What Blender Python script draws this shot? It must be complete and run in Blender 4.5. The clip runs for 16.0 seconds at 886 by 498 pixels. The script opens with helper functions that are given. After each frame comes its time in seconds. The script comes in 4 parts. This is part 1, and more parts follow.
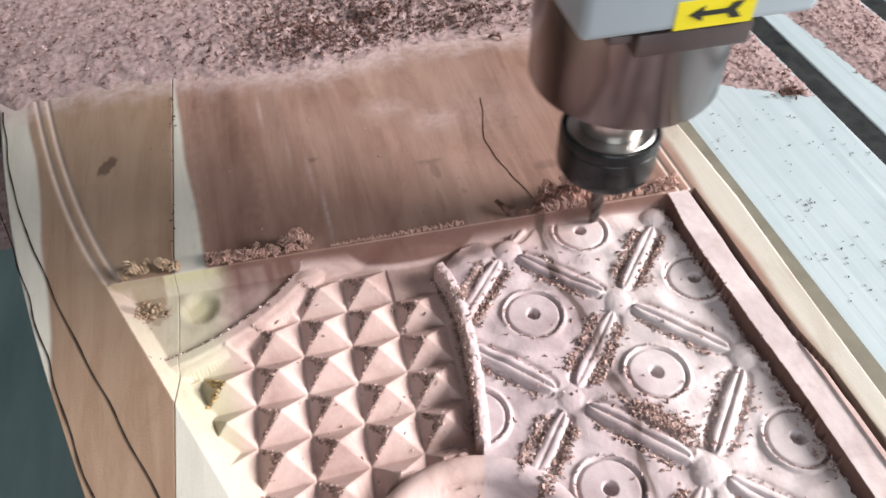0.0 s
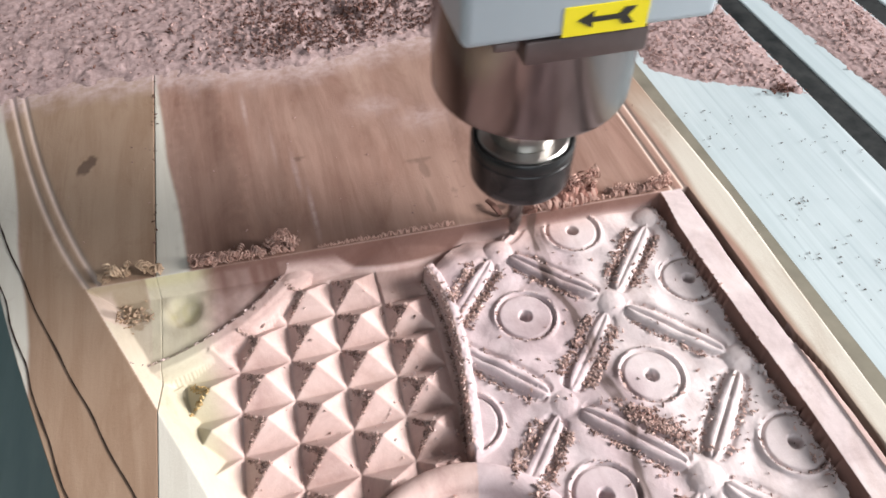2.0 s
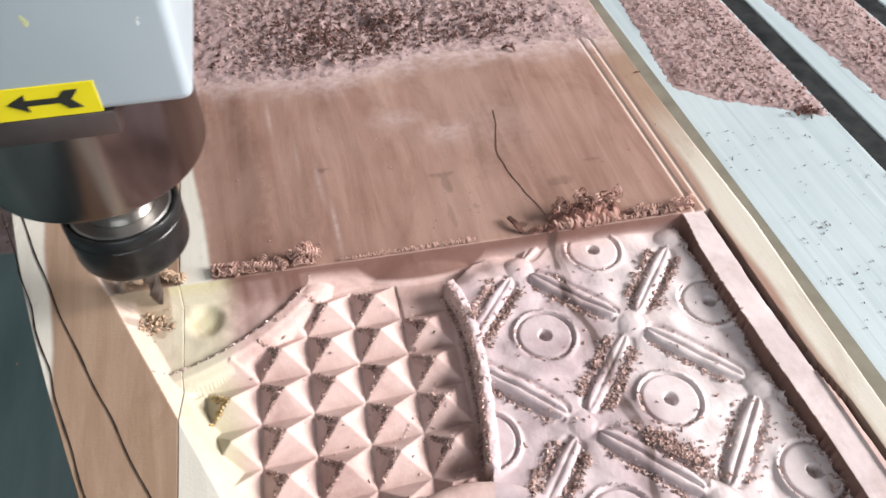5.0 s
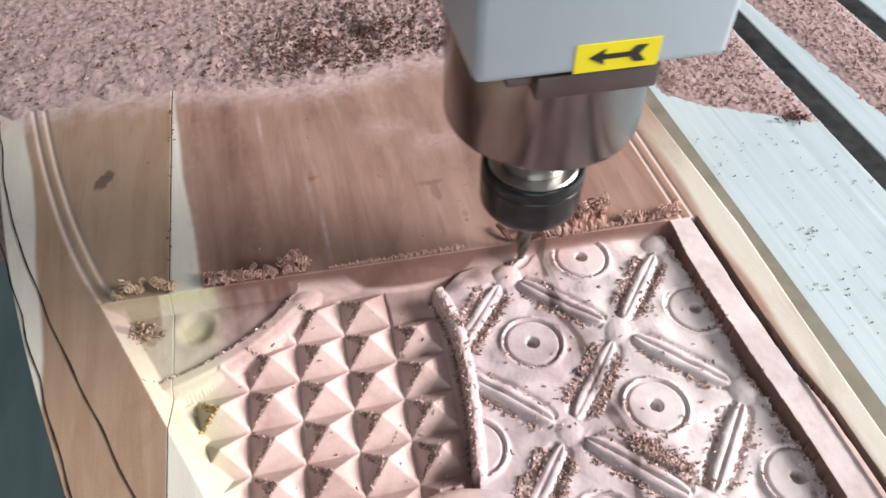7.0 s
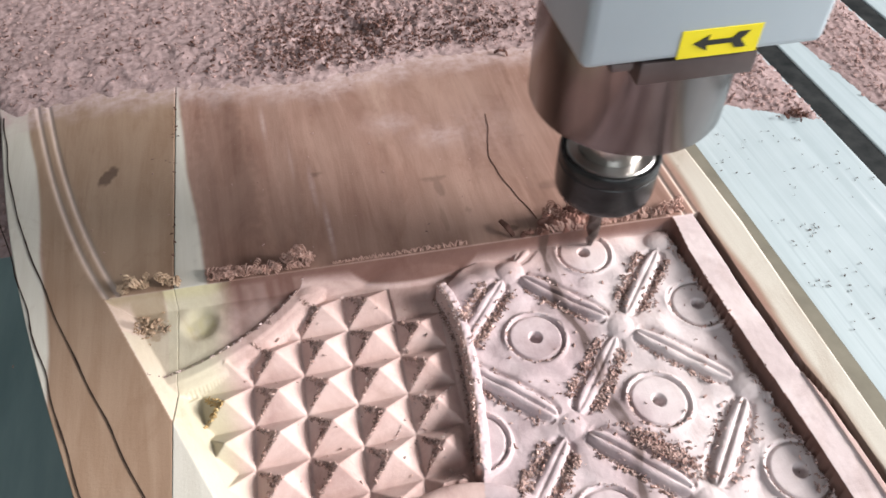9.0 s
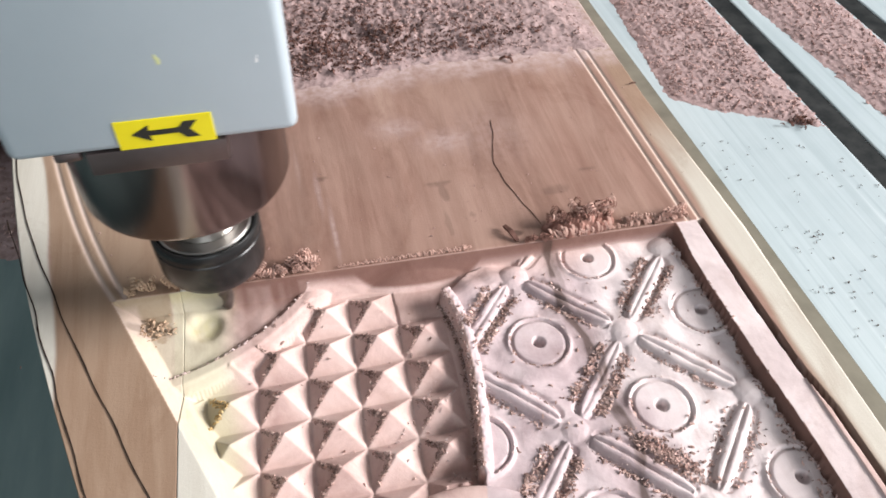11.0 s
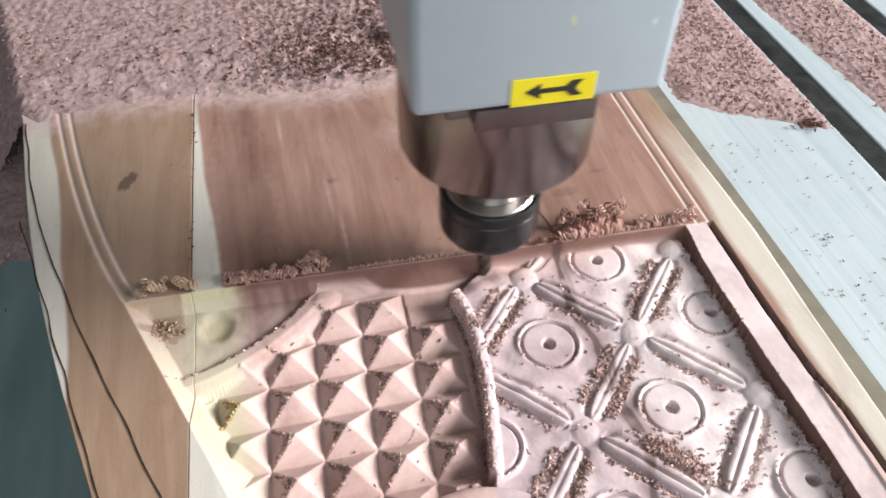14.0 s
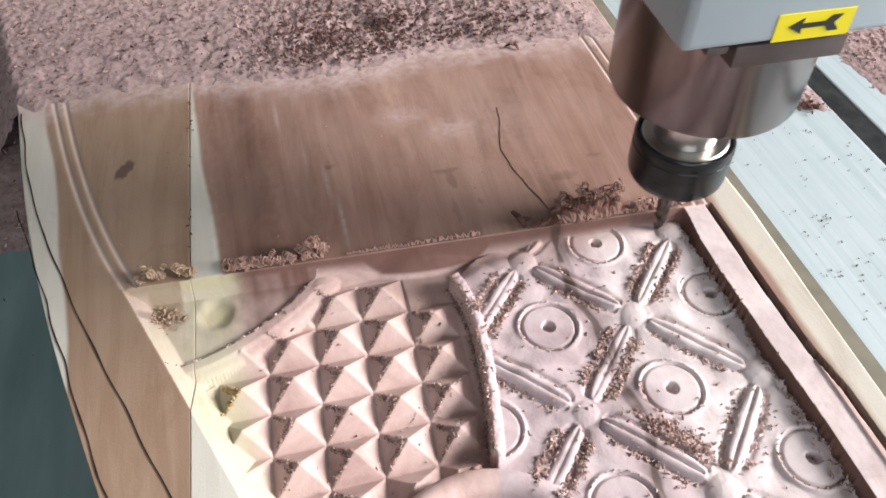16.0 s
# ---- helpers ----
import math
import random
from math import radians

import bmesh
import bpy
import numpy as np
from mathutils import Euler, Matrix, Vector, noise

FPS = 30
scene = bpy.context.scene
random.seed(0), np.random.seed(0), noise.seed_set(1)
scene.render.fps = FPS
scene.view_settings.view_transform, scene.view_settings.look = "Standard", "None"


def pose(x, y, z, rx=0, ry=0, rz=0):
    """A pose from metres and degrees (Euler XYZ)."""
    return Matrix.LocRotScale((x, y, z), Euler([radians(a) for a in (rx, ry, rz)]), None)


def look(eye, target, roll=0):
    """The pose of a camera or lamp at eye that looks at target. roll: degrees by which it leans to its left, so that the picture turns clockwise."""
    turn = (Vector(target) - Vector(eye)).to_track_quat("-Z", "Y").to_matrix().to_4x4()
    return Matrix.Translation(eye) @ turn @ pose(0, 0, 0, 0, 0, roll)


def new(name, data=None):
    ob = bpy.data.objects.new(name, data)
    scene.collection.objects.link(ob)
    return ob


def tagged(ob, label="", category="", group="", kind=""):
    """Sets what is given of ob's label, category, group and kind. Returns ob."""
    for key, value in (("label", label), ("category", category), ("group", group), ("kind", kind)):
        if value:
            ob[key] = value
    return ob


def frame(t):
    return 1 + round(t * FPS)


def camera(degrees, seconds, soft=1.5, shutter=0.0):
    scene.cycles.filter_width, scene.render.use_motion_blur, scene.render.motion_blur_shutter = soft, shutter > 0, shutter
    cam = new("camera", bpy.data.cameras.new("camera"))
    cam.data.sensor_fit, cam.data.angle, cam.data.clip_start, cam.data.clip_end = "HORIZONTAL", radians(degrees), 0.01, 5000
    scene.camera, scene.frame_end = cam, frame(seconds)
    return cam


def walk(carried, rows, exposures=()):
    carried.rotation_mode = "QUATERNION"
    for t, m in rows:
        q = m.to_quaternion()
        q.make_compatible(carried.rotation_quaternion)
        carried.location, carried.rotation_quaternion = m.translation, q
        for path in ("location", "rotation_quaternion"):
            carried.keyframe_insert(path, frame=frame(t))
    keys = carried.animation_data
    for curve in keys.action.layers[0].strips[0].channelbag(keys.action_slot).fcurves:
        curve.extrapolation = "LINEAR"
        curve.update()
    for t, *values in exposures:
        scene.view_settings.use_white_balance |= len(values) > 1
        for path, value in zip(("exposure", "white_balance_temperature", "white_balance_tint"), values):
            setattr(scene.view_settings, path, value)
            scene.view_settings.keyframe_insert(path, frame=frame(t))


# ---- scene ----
# ---- camera ----
cam = camera(60.0, 16.0, soft=1.7, shutter=0.5)
ROWS = [
    (0, 0.0028, -0.0061, 0.2356, 42.63, 0.32, -15.16),
    (0.5, 0.0013, -0.0052, 0.2354, 42.53, 0.37, -15.20),
    (1, 0.0033, -0.0045, 0.2351, 42.51, -0.01, -15.50),
    (1.5, 0.0026, -0.0034, 0.2323, 42.39, -0.18, -15.80),
    (2, 0.0029, 0.0003, 0.2319, 42.33, -0.30, -16.01),
    (2.5, 0.0024, 0.0018, 0.2334, 42.09, -0.18, -15.35),
    (3, 0.0029, 0.0018, 0.2344, 42.23, -0.33, -15.08),
    (3.5, 0.0001, 0.0045, 0.2357, 42.63, -0.88, -14.32),
    (4, -0.0001, 0.0056, 0.2364, 42.60, -0.77, -14.21),
    (6.5, 0.0002, 0.0012, 0.2352, 42.68, -0.62, -14.41),
    (7, 0.0036, 0.0035, 0.2396, 42.71, -0.74, -14.48),
    (7.5, 0.0042, 0.0016, 0.2378, 42.89, -0.85, -14.48),
    (8, 0.0036, -0.0002, 0.2365, 42.97, -0.75, -14.60),
    (8.5, 0.0044, 0.0008, 0.2363, 42.77, -0.61, -14.58),
    (9, 0.0018, 0.0020, 0.2395, 42.65, -0.76, -14.45),
    (11.5, 0.0017, -0.0002, 0.2402, 43.32, -0.63, -13.93),
    (12, 0.0027, 0.0010, 0.2396, 43.40, -0.49, -14.03),
    (12.5, 0.0000, -0.0000, 0.2400, 43.29, -0.27, -13.74),
    (13, 0.0001, 0.0002, 0.2401, 43.16, -0.39, -13.83),
    (13.5, 0.0008, 0.0009, 0.2406, 43.20, -0.27, -13.85),
    (14, -0.0001, -0.0002, 0.2408, 43.29, -0.46, -13.56),
    (14.5, 0.0020, 0.0001, 0.2405, 43.49, -0.53, -13.88),
    (15, -0.0006, -0.0016, 0.2378, 42.67, -0.46, -13.95),
    (15.5, -0.0019, -0.0007, 0.2400, 42.51, -0.35, -14.26),
    (16, -0.0013, -0.0022, 0.2384, 42.71, -0.17, -14.17),
]
walk(cam, [(t, pose(x, y, z, rx, ry, rz)) for t, x, y, z, rx, ry, rz in ROWS],
     exposures=[(0.0, 0.0), (16.0, 0.0)])

# ---- light: daylight through two workshop windows ----
world = bpy.data.worlds.new("sky")
scene.world = world
world.use_nodes = True
sky = world.node_tree.nodes.new("ShaderNodeTexSky")
sky.sky_type, sky.sun_disc = "NISHITA", False
sky.sun_elevation, sky.sun_rotation = radians(38), radians(90)
world.node_tree.links.new(sky.outputs[0], world.node_tree.nodes["Background"].inputs[0])
world.node_tree.nodes["Background"].inputs[1].default_value = 0.12


def window_light(name, eye, target, width, height, watts, colour):
    data = bpy.data.lights.new(name, "AREA")
    data.shape, data.size, data.size_y, data.energy, data.color = "RECTANGLE", width, height, watts, colour
    lamp = new(name, data)
    lamp.matrix_world = look(eye, target)
    return lamp


window_light("daylight_east", (2.9, -0.40, 1.35), (0.0, 0.25, 0.0), 1.7, 1.3, 292, (1.0, 0.972, 0.965))
window_light("daylight_south", (-0.3, -2.9, 1.35), (0.0, 0.3, 0.0), 2.4, 1.3, 40, (0.88, 0.95, 1.0))


# ---- materials ----
def material(name, rough=0.6, metal=0.0, spec=0.5):
    m = bpy.data.materials.new(name)
    m.use_nodes = True
    n = m.node_tree.nodes
    b = n["Principled BSDF"]
    b.inputs["Roughness"].default_value, b.inputs["Metallic"].default_value = rough, metal
    b.inputs["Specular IOR Level"].default_value = spec
    return m, n, m.node_tree.links, b


def noise_node(n, links, scale, detail=4.0, stretch=(1, 1, 1), rough=0.55, distort=0.0):
    co, mp, tx = n.new("ShaderNodeTexCoord"), n.new("ShaderNodeMapping"), n.new("ShaderNodeTexNoise")
    mp.inputs["Scale"].default_value = stretch
    tx.inputs["Scale"].default_value, tx.inputs["Detail"].default_value = scale, detail
    tx.inputs["Roughness"].default_value, tx.inputs["Distortion"].default_value = rough, distort
    links.new(co.outputs["Object"], mp.inputs["Vector"])
    links.new(mp.outputs[0], tx.inputs["Vector"])
    return tx.outputs["Fac"]


def ramp(n, links, fac, *stops):
    r = n.new("ShaderNodeValToRGB")
    for i, (p, c) in enumerate(stops):
        e = r.color_ramp.elements[i] if i < 2 else r.color_ramp.elements.new(p)
        e.position, e.color = p, (*c, 1)
    links.new(fac, r.inputs[0])
    return r.outputs[0]


def mix(n, links, fac, a, b, kind="MIX"):
    x = n.new("ShaderNodeMix")
    x.data_type, x.blend_type = "RGBA", kind
    for sock, v in ((x.inputs[0], fac), (x.inputs[6], a), (x.inputs[7], b)):
        if hasattr(v, "is_linked"):
            links.new(v, sock)
        else:
            sock.default_value = v if isinstance(v, (int, float)) else (*v, 1)
    return x.outputs[2]


def bump(n, links, b, fac, strength, distance):
    k = n.new("ShaderNodeBump")
    k.inputs["Strength"].default_value, k.inputs["Distance"].default_value = strength, distance
    links.new(fac, k.inputs["Height"])
    prev = b.inputs["Normal"].links
    if prev:
        links.new(prev[0].from_socket, k.inputs["Normal"])
    links.new(k.outputs[0], b.inputs["Normal"])


def attribute(n, name):
    a = n.new("ShaderNodeAttribute")
    a.attribute_name = name
    return a.outputs["Fac"]


def wood_material():
    m, n, links, b = material("planed_wood", 0.6, 0, 0.16)
    wide = noise_node(n, links, 22, 5, (1, 0.10, 1), 0.6, 0.6)
    fine = noise_node(n, links, 380, 5, (1, 0.06, 1), 0.7, 0.8)
    blotch = noise_node(n, links, 16, 5, (1, 0.6, 1), 0.6)
    heart = ramp(n, links, wide, (0.32, (0.225, 0.13, 0.102)), (0.5, (0.32, 0.195, 0.155)), (0.68, (0.395, 0.265, 0.215)))
    band = noise_node(n, links, 46, 4, (1, 0.10, 1), 0.65, 2.6)
    heart = mix(n, links, ramp(n, links, band, (0.36, (0.72, 0.72, 0.72)), (0.60, (0, 0, 0))), heart, (0.66, 0.60, 0.58), "MULTIPLY")
    heart = mix(n, links, ramp(n, links, blotch, (0.4, (0, 0, 0)), (0.75, (0.55, 0.55, 0.55))), heart, (0.42, 0.29, 0.235))
    tan = ramp(n, links, wide, (0.3, (0.26, 0.168, 0.115)), (0.7, (0.355, 0.25, 0.178)))
    tan = mix(n, links, ramp(n, links, band, (0.40, (0.6, 0.6, 0.6)), (0.6, (0, 0, 0))), tan, (0.78, 0.72, 0.68), "MULTIPLY")
    tan = mix(n, links, ramp(n, links, blotch, (0.45, (0, 0, 0)), (0.75, (0.5, 0.5, 0.5))), tan, (0.40, 0.305, 0.23))
    heart = mix(n, links, attribute(n, "tan"), heart, tan)
    pale = ramp(n, links, wide, (0.3, (0.49, 0.462, 0.395)), (0.7, (0.66, 0.632, 0.565)))
    plain = mix(n, links, attribute(n, "sap"), heart, pale)
    cloud = noise_node(n, links, 42, 6, (1, 1, 1), 0.65, 0.8)
    dust = ramp(n, links, cloud, (0.28, (0.45, 0.305, 0.28)), (0.5, (0.59, 0.425, 0.39)), (0.72, (0.69, 0.53, 0.49)))
    lilac = ramp(n, links, cloud, (0.28, (0.38, 0.295, 0.305)), (0.5, (0.53, 0.425, 0.438)), (0.72, (0.65, 0.55, 0.555)))
    dust = mix(n, links, attribute(n, "lilac"), dust, lilac)
    dust = mix(n, links, attribute(n, "blanch"), dust, ramp(n, links, cloud, (0.28, (0.60, 0.52, 0.515)), (0.5, (0.72, 0.645, 0.635)), (0.72, (0.79, 0.725, 0.71))))
    yellow = ramp(n, links, blotch, (0.35, (0.53, 0.475, 0.35)), (0.7, (0.615, 0.57, 0.47)))
    fresh = mix(n, links, attribute(n, "sap"), dust, yellow)
    # deep red-brown of bare wood, also laid on as shade on the channel wall
    raw_and_shade = ramp(n, links, wide, (0.3, (0.165, 0.085, 0.068)), (0.7, (0.255, 0.145, 0.12)))
    fresh = mix(n, links, attribute(n, "raw_and_shade"), fresh, mix(n, links, attribute(n, "sap"), raw_and_shade, (0.56, 0.51, 0.33)))
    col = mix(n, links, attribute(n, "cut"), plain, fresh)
    film_and_sheen = n.new("ShaderNodeMath")
    film_and_sheen.operation = "MULTIPLY"
    links.new(attribute(n, "film_and_sheen"), film_and_sheen.inputs[0])
    links.new(ramp(n, links, noise_node(n, links, 260, 5), (0.3, (0.3, 0.3, 0.3)), (0.6, (1, 1, 1))), film_and_sheen.inputs[1])
    col = mix(n, links, film_and_sheen.outputs[0], col, (0.50, 0.385, 0.37))
    col = mix(n, links, ramp(n, links, fine, (0.35, (0.20, 0.20, 0.20)), (0.6, (0, 0, 0))), col, (0.76, 0.70, 0.67), "MULTIPLY")
    speck = noise_node(n, links, 900, 2)
    vein_and_shade = n.new("ShaderNodeMath")
    vein_and_shade.operation = "MULTIPLY"
    links.new(attribute(n, "vein_and_shade"), vein_and_shade.inputs[0])
    links.new(ramp(n, links, wide, (0.3, (1, 1, 1)), (0.7, (0.75, 0.75, 0.75))), vein_and_shade.inputs[1])
    # dark marks of the wood; the same colour paints the groove's shade
    col = mix(n, links, vein_and_shade.outputs[0], col, (0.075, 0.046, 0.037))
    bump(n, links, b, fine, 0.2, 0.0003)
    bump(n, links, b, speck, 0.22, 0.0003)
    stain = noise_node(n, links, 35, 6, (1, 0.5, 1), 0.7, 1.0)
    col = mix(n, links, ramp(n, links, stain, (0.52, (0, 0, 0)), (0.72, (0.7, 0.7, 0.7))), col, (0.74, 0.66, 0.62), "MULTIPLY")
    links.new(col, b.inputs["Base Color"])
    bump(n, links, b, noise_node(n, links, 2600, 3), 0.35, 0.00015)
    return m


def simple_material(name, a, c, scale, rough, metal=0.0, relief=0.0, stretch=(1, 1, 1), island=0.0, spec=0.5):
    m, n, links, b = material(name, rough, metal, spec)
    f = noise_node(n, links, scale, 5, stretch)
    col = ramp(n, links, f, (0.3, a), (0.7, c))
    if island:
        g = n.new("ShaderNodeNewGeometry")
        tone = ramp(n, links, g.outputs["Random Per Island"], (0.0, (1 - island,) * 3), (1.0, (1 + island,) * 3))
        col = mix(n, links, 1.0, col, tone, "MULTIPLY")
    links.new(col, b.inputs["Base Color"])
    if relief:
        bump(n, links, b, f, 0.5, relief)
    return m


def bed_material():
    m, n, links, b = material("bed_paint", 0.5, 0.0, 0.3)
    streak = noise_node(n, links, 160, 4, (1, 0.02, 1), 0.6)
    stain = noise_node(n, links, 14, 5)
    col = ramp(n, links, streak, (0.3, (0.32, 0.38, 0.40)), (0.62, (0.40, 0.465, 0.485)))
    col = mix(n, links, ramp(n, links, stain, (0.5, (0, 0, 0)), (0.8, (0.5, 0.5, 0.5))), col, (0.47, 0.53, 0.545))
    scrape = noise_node(n, links, 300, 3, (1, 0.012, 1), 0.5)
    col = mix(n, links, ramp(n, links, scrape, (0.30, (0.8, 0.8, 0.8)), (0.42, (0, 0, 0))), col, (0.80, 0.82, 0.84), "MULTIPLY")
    pale = noise_node(n, links, 210, 4, (1, 0.03, 1), 0.5)
    col = mix(n, links, ramp(n, links, pale, (0.60, (0, 0, 0)), (0.72, (0.6, 0.6, 0.6))), col, (0.53, 0.585, 0.60))
    links.new(col, b.inputs["Base Color"])
    bump(n, links, b, streak, 0.3, 0.0004)
    return m


WOOD = wood_material()
BED = bed_material()
# near-black that puts the shade of the bed's slots into colour
SLOT_SHADE = simple_material("slot_shade_black", (0.012, 0.014, 0.015), (0.04, 0.042, 0.042), 90, 0.6, spec=0.06)
TEAL = simple_material("teal_bed", (0.12, 0.19, 0.195), (0.24, 0.33, 0.325), 45, 0.5, stretch=(1, 0.2, 1))
OLIVE = simple_material("olive_matte", (0.145, 0.135, 0.108), (0.205, 0.19, 0.152), 60, 0.85, spec=0.06, relief=0.0005)
DUST = simple_material("sawdust", (0.245, 0.172, 0.165), (0.40, 0.298, 0.29), 300, 0.95, relief=0.0012, spec=0.04)
CHIP = simple_material("wood_chip", (0.235, 0.140, 0.125), (0.46, 0.325, 0.30), 70, 0.85, island=0.28, spec=0.06)
CRUMB = simple_material("wood_crumb", (0.235, 0.14, 0.12), (0.52, 0.375, 0.335), 200, 0.85, island=0.45, spec=0.06)
CURL = simple_material("wood_curl", (0.32, 0.18, 0.145), (0.57, 0.385, 0.325), 0.9, 0.7, island=0.35, spec=0.1)
OCHRE = simple_material("ochre_crumb", (0.34, 0.21, 0.085), (0.62, 0.47, 0.25), 200, 0.85, island=0.35, spec=0.06)
DARK_CURL = simple_material("dark_wood_curl", (0.16, 0.075, 0.058), (0.30, 0.165, 0.135), 300, 0.85, relief=0.0006, island=0.3, spec=0.06)
CURL_PALE = simple_material("pale_wood_curl", (0.38, 0.26, 0.18), (0.55, 0.41, 0.29), 0.9, 0.7, island=0.35, spec=0.1)
INK = simple_material("pen_ink", (0.016, 0.012, 0.011), (0.055, 0.037, 0.03), 700, 0.7, spec=0.06)
FUZZ = simple_material("pale_fibre", (0.46, 0.34, 0.32), (0.66, 0.53, 0.51), 300, 0.9, island=0.2, spec=0.05)
SPECK = simple_material("dark_speck", (0.05, 0.04, 0.035), (0.14, 0.11, 0.10), 400, 0.9, spec=0.05)
BARK = simple_material("dark_chip", (0.07, 0.035, 0.028), (0.16, 0.085, 0.07), 300, 0.9, spec=0.05)
COVER = simple_material("cover_paint", (0.34, 0.388, 0.42), (0.37, 0.418, 0.45), 30, 0.35)
YELLOW = simple_material("sticker_yellow", (0.74, 0.61, 0.006), (0.79, 0.66, 0.01), 60, 0.4)
FADED = simple_material("faded_yellow_paint", (0.50, 0.52, 0.22), (0.56, 0.57, 0.30), 400, 0.6)
DARK_STEEL = simple_material("dark_steel", (0.11, 0.083, 0.08), (0.155, 0.12, 0.115), 60, 0.42, 0.8)
BLACK = simple_material("sticker_black", (0.012, 0.01, 0.008), (0.022, 0.02, 0.015), 90, 0.45)
STEEL = simple_material("brushed_steel", (0.135, 0.112, 0.108), (0.22, 0.193, 0.189), 25, 0.22, 1.0, 0.00004, (3, 3, 0.2))
CHROME = simple_material("chrome", (0.46, 0.44, 0.415), (0.56, 0.54, 0.515), 40, 0.28, 1.0)
OXIDE = simple_material("black_oxide", (0.009, 0.0092, 0.0095), (0.019, 0.0192, 0.0195), 200, 0.27, spec=0.30)
CARBIDE = simple_material("carbide", (0.06, 0.045, 0.04), (0.14, 0.11, 0.10), 300, 0.4, 0.5)
WALL = simple_material("workshop_plaster", (0.17, 0.172, 0.175), (0.22, 0.223, 0.226), 2, 0.9)
FLOOR = simple_material("concrete", (0.22, 0.21, 0.20), (0.32, 0.31, 0.30), 3, 0.85)
FRAME = simple_material("window_paint", (0.70, 0.70, 0.69), (0.76, 0.76, 0.75), 9, 0.5)
RAIL = simple_material("rail_paint", (0.40, 0.45, 0.48), (0.46, 0.51, 0.54), 9, 0.45)


# ---- mesh helpers ----
def mesh_object(name, verts, faces, mat, parent=None, smooth=False, label=""):
    me = bpy.data.meshes.new(name)
    me.from_pydata([tuple(v) for v in verts], [], [tuple(f) for f in faces])
    me.materials.append(mat)
    if smooth:
        me.polygons.foreach_set("use_smooth", [True] * len(me.polygons))
    me.update()
    ob = new(name, me)
    ob.parent = parent
    return tagged(ob, label)


def part(name, bm, mat, parent=None, label="", smooth=False):
    me = bpy.data.meshes.new(name)
    bm.normal_update()
    bm.to_mesh(me)
    bm.free()
    me.materials.append(mat)
    if smooth:
        me.polygons.foreach_set("use_smooth", [True] * len(me.polygons))
        me.set_sharp_from_angle(angle=radians(35))
    ob = new(name, me)
    ob.parent = parent
    return tagged(ob, label)


def box(x0, x1, y0, y1, z0, z1, bevel=0.0, segments=2):
    bm = bmesh.new()
    bmesh.ops.create_cube(bm, size=1)
    for v in bm.verts:
        v.co = ((x0 + x1) / 2 + v.co.x * (x1 - x0), (y0 + y1) / 2 + v.co.y * (y1 - y0), (z0 + z1) / 2 + v.co.z * (z1 - z0))
    if bevel:
        bmesh.ops.bevel(bm, geom=list(bm.edges), offset=bevel, segments=segments, profile=0.5, affect="EDGES")
    return bm


def lathe(profile, sides=64):
    """A turned solid: (radius, height) from bottom to top, closed at both ends."""
    bm = bmesh.new()
    rings = []
    for r, z in profile:
        rings.append([bm.verts.new((r * math.cos(2 * math.pi * i / sides), r * math.sin(2 * math.pi * i / sides), z)) for i in range(sides)])
    for a, c in zip(rings, rings[1:]):
        for i in range(sides):
            j = (i + 1) % sides
            bm.faces.new((a[i], a[j], c[j], c[i]))
    bm.faces.new(rings[0][::-1])
    bm.faces.new(rings[-1])
    return bm


def thing(name, x=0.0, y=0.0, z=0.0):
    ob = new(name)
    ob.empty_display_size = 0.02
    ob.location = (x, y, z)
    return ob


# ---- workshop shell ----
FLOOR_Z = -0.90
part("floor", box(-3.2, 3.2, -3.2, 3.2, FLOOR_Z - 0.1, FLOOR_Z), FLOOR)["kind"] = "structure"
part("ceiling", box(-3.2, 3.2, -3.2, 3.2, 2.30, 2.40), WALL)["kind"] = "structure"
part("wall_north", box(-3.2, 3.2, 3.0, 3.2, FLOOR_Z, 2.30), WALL)["kind"] = "structure"
part("wall_west", box(-3.2, -3.0, -3.0, 3.0, FLOOR_Z, 2.30), WALL)["kind"] = "structure"


def wall_with_window(name, along, c, half, z0, z1, side):
    """A wall across x (along "y") or y (along "x") at 3.0 to 3.2 m, with one opening."""
    spans = [(-3.0, c - half, FLOOR_Z, 2.30), (c + half, 3.0, FLOOR_Z, 2.30), (c - half, c + half, FLOOR_Z, z0), (c - half, c + half, z1, 2.30)]
    verts, faces = [], []
    for a0, a1, b0, b1 in spans:
        k = len(verts)
        for d in (3.0 * side, 3.2 * side):
            for a, b in ((a0, b0), (a1, b0), (a1, b1), (a0, b1)):
                verts.append((d, a, b) if along == "y" else (a, d, b))
        faces += [(k, k + 1, k + 2, k + 3), (k + 7, k + 6, k + 5, k + 4)] + [(k + i, k + 4 + i, k + 4 + (i + 1) % 4, k + (i + 1) % 4) for i in range(4)]
    w = mesh_object(name, verts, faces, WALL)
    w["kind"] = "structure"


wall_with_window("wall_east", "y", -0.40, 0.90, 0.65, 2.05, 1)
wall_with_window("wall_south", "x", -0.3, 1.25, 0.65, 2.05, -1)


